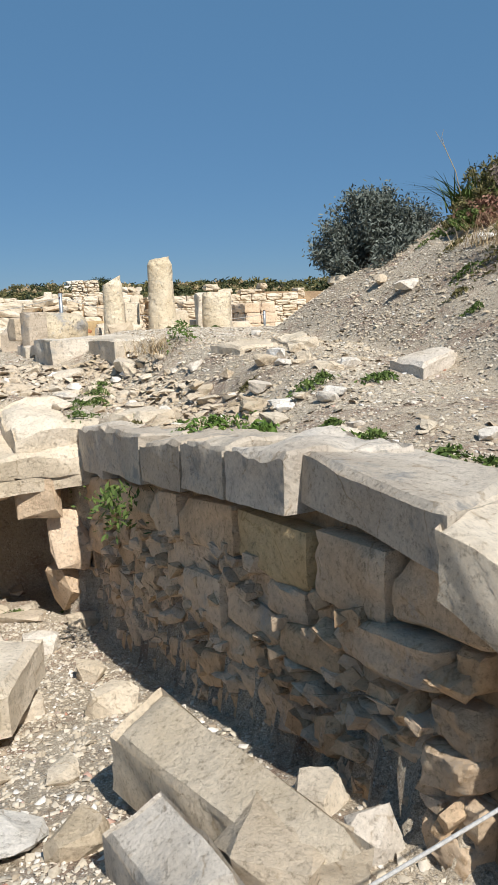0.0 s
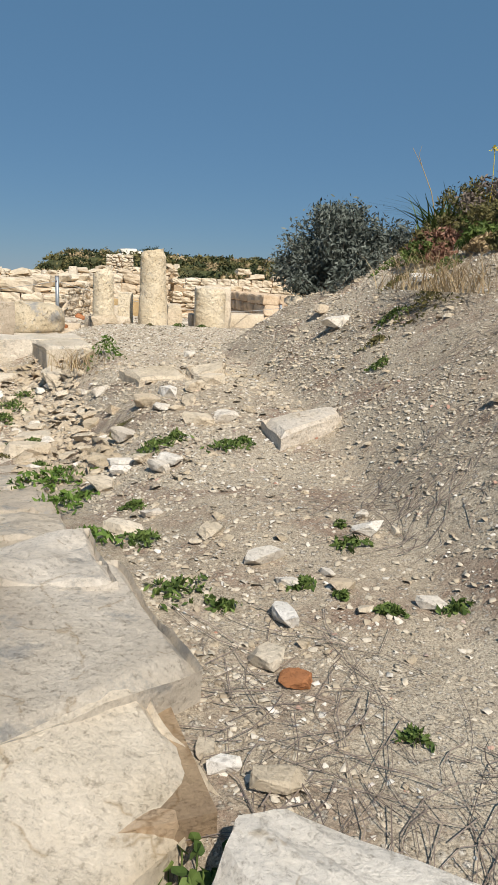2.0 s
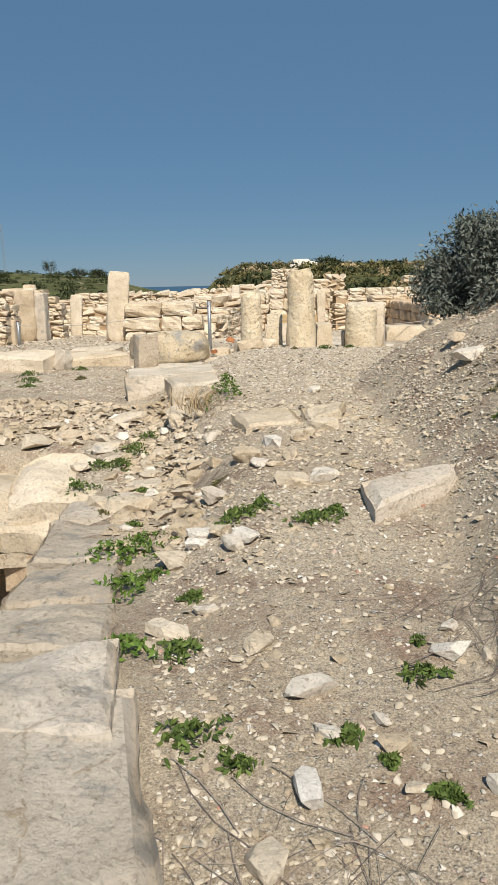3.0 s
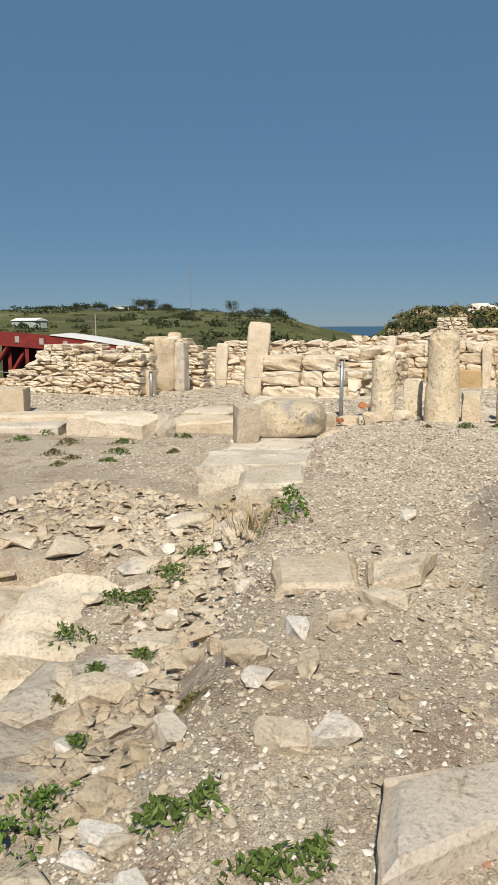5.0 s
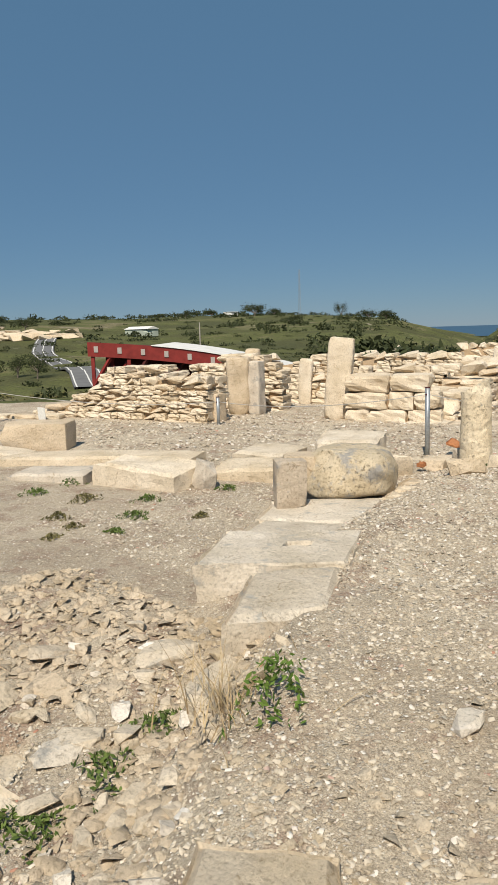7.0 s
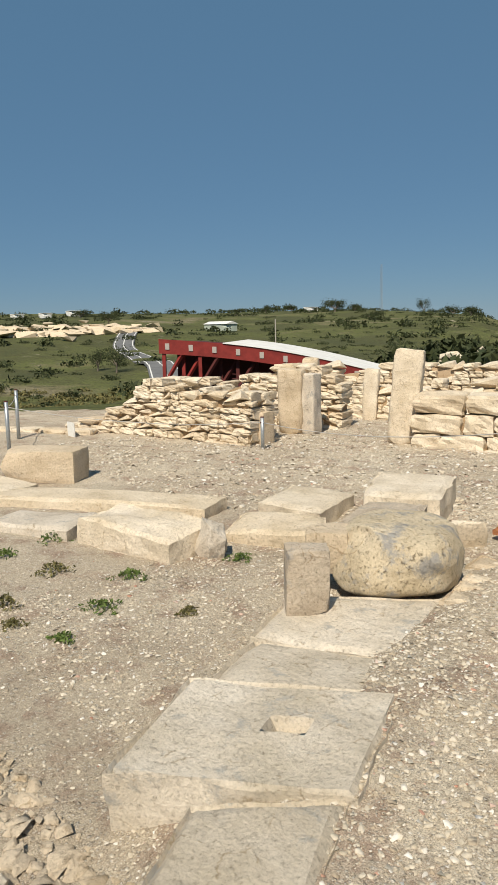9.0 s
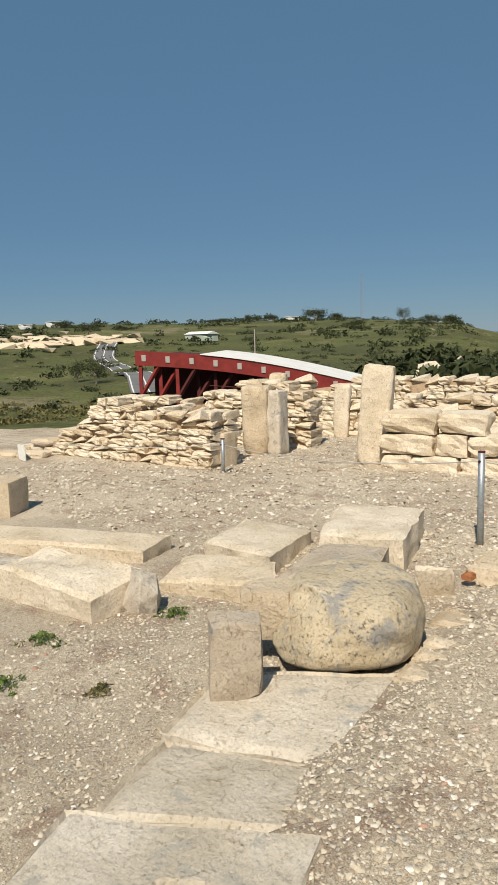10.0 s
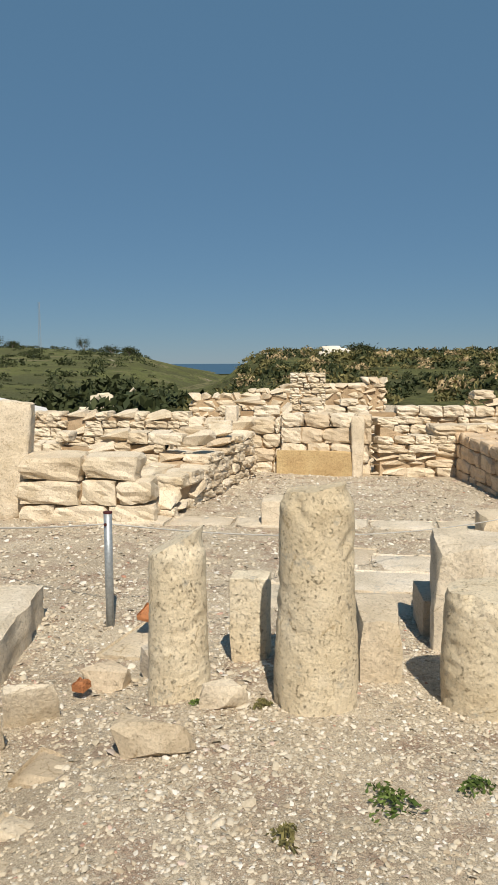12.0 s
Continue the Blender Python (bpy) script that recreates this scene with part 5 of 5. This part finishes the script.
# ---- steel posts and rope ----
POSTS = ((-4.05, 14.2, 0.92, 0.031), (-8.84, 15.1, 0.55, 0.03), (-11.1, 11.9, 0.85, 0.03), (-12.5, 12.65, 0.9, 0.03), (-0.75, 19.6, 0.6, 0.03))
for x, y, h, rad in POSTS:
    p = thing("steel_post", "slim galvanised steel post with a rope hole", "post", "rope posts", at=(x, y, gz(x, y) - 0.05))
    link("tube", mesh_of("tube", *tube([(0, 0, 0), (0, 0, h * 0.5), (0, 0, h)], rad, 14), STEEL, True), p)
    link("cap", mesh_of("cap", *tube([(0, 0, h), (0, 0, h + 0.012)], rad * 1.08, 14), DARK_SHADE_TONE), p, "dark open top")
    link("eyelet", mesh_of("eyelet", *tube([(0, -rad * 1.25, h - 0.08), (0, rad * 1.25, h - 0.08)], 0.012, 8), DARK_SHADE_TONE), p, "dark eyelet")


def rope(a, b, sag, rad, label):
    t = np.linspace(0, 1, 24)[:, None]
    pts = np.array(a) * (1 - t) + np.array(b) * t
    pts[:, 2] -= (4 * t * (1 - t))[:, 0] * sag
    return thing("rope", label, "rope", "barrier ropes", me=mesh_of("rope", *tube(pts, rad, 6), ROPE, True))


hp = [(x, y, gz(x, y) - 0.05 + h - 0.08) for x, y, h, _ in POSTS]
rope(hp[0], hp[1], 0.12, 0.006, "thin grey barrier rope across the court")
rope(hp[1], hp[2], 0.12, 0.006, "thin grey barrier rope across the court")
rope(hp[2], hp[3], 0.05, 0.006, "thin grey barrier rope at the plateau's edge")
rope(hp[0], hp[4], 0.25, 0.006, "thin grey barrier rope across the court")
for x, y, top in ((-1.03, 1.82, 0.071), (3.03, 3.341, 1.576)):
    p = thing("steel_post", "slim galvanised steel post at the rope's end", "post", "rope posts", at=(x, y, gz(x, y) - 0.05))
    link("tube", mesh_of("tube", *tube([(0, 0, 0), (0, 0, top + 0.04 - gz(x, y))], 0.025, 14), STEEL, True), p)
rope((-1.03, 1.82, 0.092), (3.03, 3.341, 1.535), 0.0, 0.0032, "taut grey wire rope above the sunk room")
sg = thing("small_sign", "small white sign at the plateau's edge", "sign", at=(-12.2, 13.5, gz(-12.2, 13.5)))
link("plate", mesh_of("plate", *hewn((0.26, 0.02, 0.26), 5, 2, 0.05, 0.0), PAINT), sg)


# ---- the timber shelter on the slope below ----
def arc(t):
    """Along the roof's edge: from the open end to where it meets the slope."""
    x = -50.6 + 11.6 * t
    y = 40.7 + 12.8 * t
    z = 1.75 - 2.9 * t + 0.5 * math.sin(math.pi * t)
    return np.array((x, y, z))


shelter = thing("timber_shelter", "long curved shelter of red timber with a white roof", "shelter", at=(0, 0, 0))
side = np.array((-0.76, 0.65, 0.0))


def ribbon(t0, t1, zlo, zhi, off, thick, n=22):
    V, F = [], []
    for i in range(n + 1):
        p = arc(t0 + (t1 - t0) * i / n) - side * off * 0
        q = np.array((0.66, -0.75, 0)) * off
        for k in ((0, zlo), (0, zhi), (thick, zhi), (thick, zlo)):
            V.append(p + q - np.array((0.66, -0.75, 0)) * k[0] + np.array((0, 0, k[1])))
    for i in range(n):
        F += [(4 * i + k, 4 * i + (k + 1) % 4, 4 * i + 4 + (k + 1) % 4, 4 * i + 4 + k) for k in range(4)]
    F += [(0, 3, 2, 1), (4 * n, 4 * n + 1, 4 * n + 2, 4 * n + 3)]
    return V, F


link("fascia_beam", mesh_of("fascia_beam", *ribbon(0.0, 1.0, -1.15, 0.0, 0.0, 0.3), RED_WOOD), shelter)
link("roof", mesh_of("roof", *ribbon(0.3, 1.12, 0.01, 0.07, 0.1, 14.0), ROOF_WHITE), shelter, "white roof membrane")
# soffit coloured dark: the roof's shade is in its colour
link("shaded_soffit", mesh_of("soffit", *ribbon(0.02, 1.0, -0.5, -0.4, -0.4, 13.0), DARK_SHADE_TONE), shelter)
# added dark sheet: blocks the view through and stands for the shaded interior
link("interior_shade", mesh_of("interior_shade", *ribbon(0.04, 0.7, -5.5, -0.5, -3.2, 0.2), DARK_SHADE_TONE), shelter, "dark sheet in place of the shaded interior under the roof")
for k in range(7):
    t = 0.02 + k * 0.085
    p = arc(t)
    deep = 4.5
    inn = -np.array((0.66, -0.75, 0)) * (0.6 + 1.2 * (k % 2) + (k > 2) * 1.4)
    # inner posts and braces use the darker copy, shade put into the colour
    post_m = mesh_of("post", *tube([p + inn * 0.4 + (0, 0, -deep), p + inn * 0.4 + (0, 0, -0.9)], 0.2, 4), RED_WOOD if k < 3 else DARK_SHADE_TONE)
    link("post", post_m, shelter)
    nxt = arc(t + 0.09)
    link("brace", mesh_of("brace", *tube([p + inn * 0.3 + (0, 0, -deep * 0.8), nxt + inn * 0.3 + (0, 0, -1.0)], 0.17, 4), RED_WOOD if k < 2 else DARK_SHADE_TONE), shelter, "slanting timber brace")
for k in range(9):
    p = arc(0.04 + k * 0.11) + np.array((0.66, -0.75, 0)) * 0.03
    v, f = hewn((0.34, 0.06, 0.5), 5, 1, 0.03, 0.0)
    ob = link("bolt_plate", mesh_of("bolt_plate", v, f, PLATE), shelter)
    ob.location, ob.rotation_euler = tuple(p + np.array((0, 0, -0.8))), (0, 0, math.atan2(12.8, 11.6))
for k in range(3):
    a_, b_ = arc(0.36), arc(0.75)
    link("rail", mesh_of("rail", *tube([a_ + (1.3, -1.5, -2.2 - 0.35 * k), b_ + (1.3, -1.5, -1.6 - 0.35 * k)], 0.04, 5), DARK_SHADE_TONE), shelter)

# ---- far country ----
fr = np.random.default_rng(900)


def polar(brg, r):
    return -1.0 - math.sin(radians(brg)) * r, 9.0 + math.cos(radians(brg)) * r


def clump_cloud(spots, seed, mat, name, label, density=1.0):
    r = np.random.default_rng(seed)
    C, S = [], []
    for x, y, w, h in spots:
        n_ = int(90 * density)
        a, e = r.uniform(0, 6.3, n_), np.arcsin(r.uniform(0, 1, n_))
        k = r.uniform(0.55, 1.05, n_) * (1 + 0.25 * np.sin(3 * a + x))
        z = gz(x, y)
        C.append(np.stack([x + np.cos(a) * np.cos(e) * w * k, y + np.sin(a) * np.cos(e) * w * k, z + np.sin(e) * h * k], 1))
        S.append(np.full(n_, 0.2 * math.sqrt(w * h)))
    C, S = np.concatenate(C), np.concatenate(S)
    V, F = leaf_cloud(np.zeros((len(C), 3)), 1.0, seed, 1.25)
    V = V.reshape(-1, 4, 3) * S[:, None, None] + C[:, None, :]
    return tagged(new(name, mesh_of(name, V.reshape(-1, 3), F, mat)), label, "scrub", kind="stuff")


spots = []
for _ in range(900):                                       # dark bushes over the western hills
    brg, r = fr.uniform(31, 78), 60 + 700 * fr.random() ** 0.8
    x, y = polar(brg, r)
    w = (0.7 + 2.0 * fr.random() ** 2) * (1 + r / 450)
    spots.append((x, y, w, w * fr.uniform(0.35, 0.75)))
for _ in range(420):
    x, y = polar(fr.uniform(28.5, 48), fr.uniform(36, 230))
    w = fr.uniform(0.4, 2.0)
    spots.append((x, y, w, w * fr.uniform(0.35, 0.6)))
clump_cloud(spots, 901, DARK_LEAF, "far_scrub", "dark round bushes dotted over green hills", 0.8)
spots = [(*polar(fr.uniform(40, 72), fr.uniform(25, 150)), s, s * 0.5) for s in fr.uniform(0.4, 2.2, 800)]
clump_cloud(spots, 905, OLIVE_LEAF, "slope_scrub", "olive scrub on the slope below the plateau", 1.0)
spots = []
for _ in range(900):                                       # the scrubby rise north of the ruins
    brg, r = fr.uniform(-14, 27), fr.uniform(33, 92)
    x, y = polar(brg, r)
    w = fr.uniform(0.35, 1.1)
    spots.append((x, y, w, w * fr.uniform(0.4, 0.8)))
clump_cloud(spots[:450], 902, OLIVE_LEAF, "rise_scrub", "olive and straw scrub on the low rise", 0.8)
clump_cloud(spots[450:780], 903, DARK_LEAF, "rise_scrub", "dark scrub on the low rise", 0.8)
clump_cloud(spots[780:], 904, DRY_LEAF, "rise_scrub", "dry straw patches on the low rise", 0.8)


def tree(brg, r, w, h, seed, trunk_h=None, flat=1.0):
    x, y = polar(brg, r)
    z = gz(x, y)
    rr = np.random.default_rng(seed)
    t = thing("tree", "dark evergreen tree standing alone on the hill", "tree", "trees on the hills", at=(x, y, z - 0.2))
    th = trunk_h or h * 0.3
    limbs = [tube([(0, 0, 0), (0.05 * w, 0, th * 0.6), (0.1 * w, 0.02 * w, th)], (w * 0.07, w * 0.045), 6)]
    ends = []
    for k in range(8):
        a = rr.uniform(0, 6.3)
        e = np.array((math.cos(a) * w * rr.uniform(0.3, 0.7), math.sin(a) * w * rr.uniform(0.3, 0.7), th + (h - th) * rr.uniform(0.3, 0.9)))
        ends.append(e)
        limbs.append(tube([(0.1 * w, 0.02 * w, th * 0.95), e * 0.55 + np.array((0, 0, th * 0.4)), e], (w * 0.035, w * 0.012), 5))
    link("trunk", mesh_of("trunk", *joined(limbs), TWIG), t, "forked grey trunk")
    c = np.concatenate([e + rr.normal(size=(160, 3)) * (w * 0.26, w * 0.26, (h - th) * 0.2 * flat) for e in ends])
    V, F = leaf_cloud(c, w * 0.05, seed, 1.4)
    link("crown", mesh_of("crown", V, F, DARK_LEAF), t)


for k, (brg, r, w, h) in enumerate(((43.2, 560, 9, 8), (36.6, 520, 5, 9), (33.2, 430, 5, 5), (34.5, 450, 5, 5), (41.7, 560, 6, 5), (46.5, 600, 6, 5), (48.5, 610, 5, 6), (40.3, 420, 6, 4.5), (60.5, 420, 5, 7), (60.2, 180, 3.4, 6.0), (61.6, 190, 3.2, 5.0), (62.5, 520, 6, 5), (15.4, 74, 1.5, 1.3), (14.8, 74, 1.4, 1.0), (50.5, 600, 6, 4))):
    tree(brg, r, w, h, 930 + k)
for k, (brg, r, w) in enumerate(((47.0, 120, 7.5), (35.5, 75, 3.6), (44.5, 110, 4.5), (33.8, 85, 3.0), (57.5, 95, 4.0), (38.0, 130, 5.0))):
    x, y = polar(brg, r)
    clump_cloud([(x, y, w, w * 0.62), (x + w * 0.5, y, w * 0.6, w * 0.45)], 950 + k, DARK_LEAF, "big_bush", "broad dark bush on the hillside", 5.0)

# rocky outcrop beyond the ruins
oc = np.random.default_rng(970)
V, F = [], []
for _ in range(420):
    x, y = polar(oc.normal() * 2.2 + 39.8, oc.uniform(42, 62))
    sz = oc.uniform(0.2, 0.8)
    v, f = rock((sz * 1.4, sz, sz * 0.8), int(oc.integers(20)), 1, 8)
    o = len(V)
    V += [tuple(q) for q in v + (x, y, gz(x, y) - 0.1 + max(0, 1.3 * oc.random()))]
    F += [tuple(i + o for i in q) for q in f]
tagged(new("rock_outcrop", mesh_of("rock_outcrop", V, F, LIME)), "pale stony outcrop among scrub", "rocks", kind="stuff")

# bare limestone terraces below the western ridge
V, F = [], []
for _ in range(240):
    x, y = polar(oc.uniform(57, 71), 330 + oc.normal() * 14 + 60 * (oc.random() < 0.4))
    sz = oc.uniform(2.0, 6.0)
    v, f = rock((sz * 2.0, sz * 1.4, sz * 0.5), int(oc.integers(20)), 1, 8)
    o = len(V)
    V += [tuple(q) for q in v + (x, y, gz(x, y) - 0.4)]
    F += [tuple(i + o for i in q) for q in f]
tagged(new("limestone_terrace", mesh_of("limestone_terrace", V, F, LIME)), "bare pale limestone terraces below the ridge", "rocks", kind="stuff")

# the road that winds up the valley, with its white edge lines
road_pts = [polar(b, r) for b, r in ((56.2, 150), (56.8, 190), (58.6, 230), (59.6, 262), (59.2, 300), (58.0, 335), (57.6, 380))]
fine = []
for i in range(len(road_pts) - 1):
    for k in range(8):
        t = k / 8
        fine.append(np.array(road_pts[i]) * (1 - t) + np.array(road_pts[i + 1]) * t)
fine = np.array(fine)
for _ in range(6):
    fine[1:-1] = (fine[:-2] + 2 * fine[1:-1] + fine[2:]) / 4


def strip(off, width, lift):
    V, F = [], []
    for i, p in enumerate(fine):
        d = fine[min(i + 1, len(fine) - 1)] - fine[max(i - 1, 0)]
        d /= np.linalg.norm(d)
        nn = np.array((-d[1], d[0]))
        z = gz(*p) + lift
        for s in (off - width / 2, off + width / 2):
            V += [(*(p + nn * s), z), (*(p + nn * s), z - 0.5)]
    for i in range(len(fine) - 1):
        b, c = 4 * i, 4 * i + 4
        F += [(b, b + 2, c + 2, c), (b, c, c + 1, b + 1), (b + 2, b + 3, c + 3, c + 2)]
    return V, F


road = tagged(new("road", mesh_of("road", *strip(0, 7.5, 0.5), ASPHALT)), "grey asphalt road winding up the valley", "road", kind="structure")
for off in (-3.2, 0.0, 3.2):
    link("road_line", mesh_of("road_line", *strip(off, 0.3, 0.54), PAINT), road)

hx, hy = polar(52.0, 330)
barn = thing("long_shed", "low pale green shed on the hillside", "building", at=(hx, hy, gz(hx, hy)))
link("wall", mesh_of("wall", *hewn((16, 6, 3.2), 3, 1, 0.01, 0.0), BUILDING), barn)
link("roof", mesh_of("roof", [(-8.4, -3.4, 3.2), (8.4, -3.4, 3.2), (8.4, 0, 4.4), (-8.4, 0, 4.4), (8.4, 3.4, 3.2), (-8.4, 3.4, 3.2)], [(0, 1, 2, 3), (3, 2, 4, 5), (0, 3, 5), (1, 4, 2)], ROOF_WHITE), barn)
for brg, r in ((63.0, 560), (65.0, 600), (45.0, 590), (67.0, 580)):
    hx, hy = polar(brg, r)
    hs_ = thing("house", "small white house on the far ridge", "house", at=(hx, hy, gz(hx, hy)))
    link("wall", mesh_of("wall", *hewn((9, 7, 3.6), 3, 1, 0.01, 0.0), PAINT), hs_)
    link("roof", mesh_of("roof", *hewn((9.6, 7.6, 0.5), 4, 1, 0.05, 0.0), ROOF_WHITE), hs_).location = (0, 0, 3.55)
px_, py_ = polar(48.0, 95)
pole = thing("lamp_pole", "tall thin pole on the slope", "pole", at=(px_, py_, gz(px_, py_)))
link("shaft", mesh_of("shaft", *tube([(0, 0, 0), (0, 0, 2.5 - gz(px_, py_) + 1.0)], (0.11, 0.07), 6), PLATE), pole)
mx_, my_ = polar(39.7, 600)
mast = thing("radio_mast", "faint lattice radio mast on the horizon", "mast", at=(mx_, my_, gz(mx_, my_)))
mast_h = 36.0
for k in range(3):
    a = 2 * math.pi * k / 3
    link("leg", mesh_of("leg", *tube([(math.cos(a) * 1.3, math.sin(a) * 1.3, 0), (math.cos(a) * 0.5, math.sin(a) * 0.5, mast_h)], 0.09, 4), STEEL), mast)
link("lattice", mesh_of("lattice", *joined([tube([(math.cos(a) * 1.2, math.sin(a) * 1.2, z), (math.cos(a + 2.09) * 1.1, math.sin(a + 2.09) * 1.1, z + 2.4)], 0.06, 4) for z in np.arange(0, mast_h - 2.4, 2.4) for a in (0, 2.09, 4.19)]), STEEL), mast)
for k, (brg, r, sz) in enumerate(((17.4, 73, 1.5), (16.8, 73, 1.2), (17.0, 71, 0.9), (18.2, 72, 0.8))):
    x, y = polar(brg, r)
    stone_at(x, y, (sz * 1.6, sz, sz * 0.8), 980 + k, WHITE_STONE, "white_boulder", "white boulder on top of the scrubby rise", rz=40 * k, level=2)
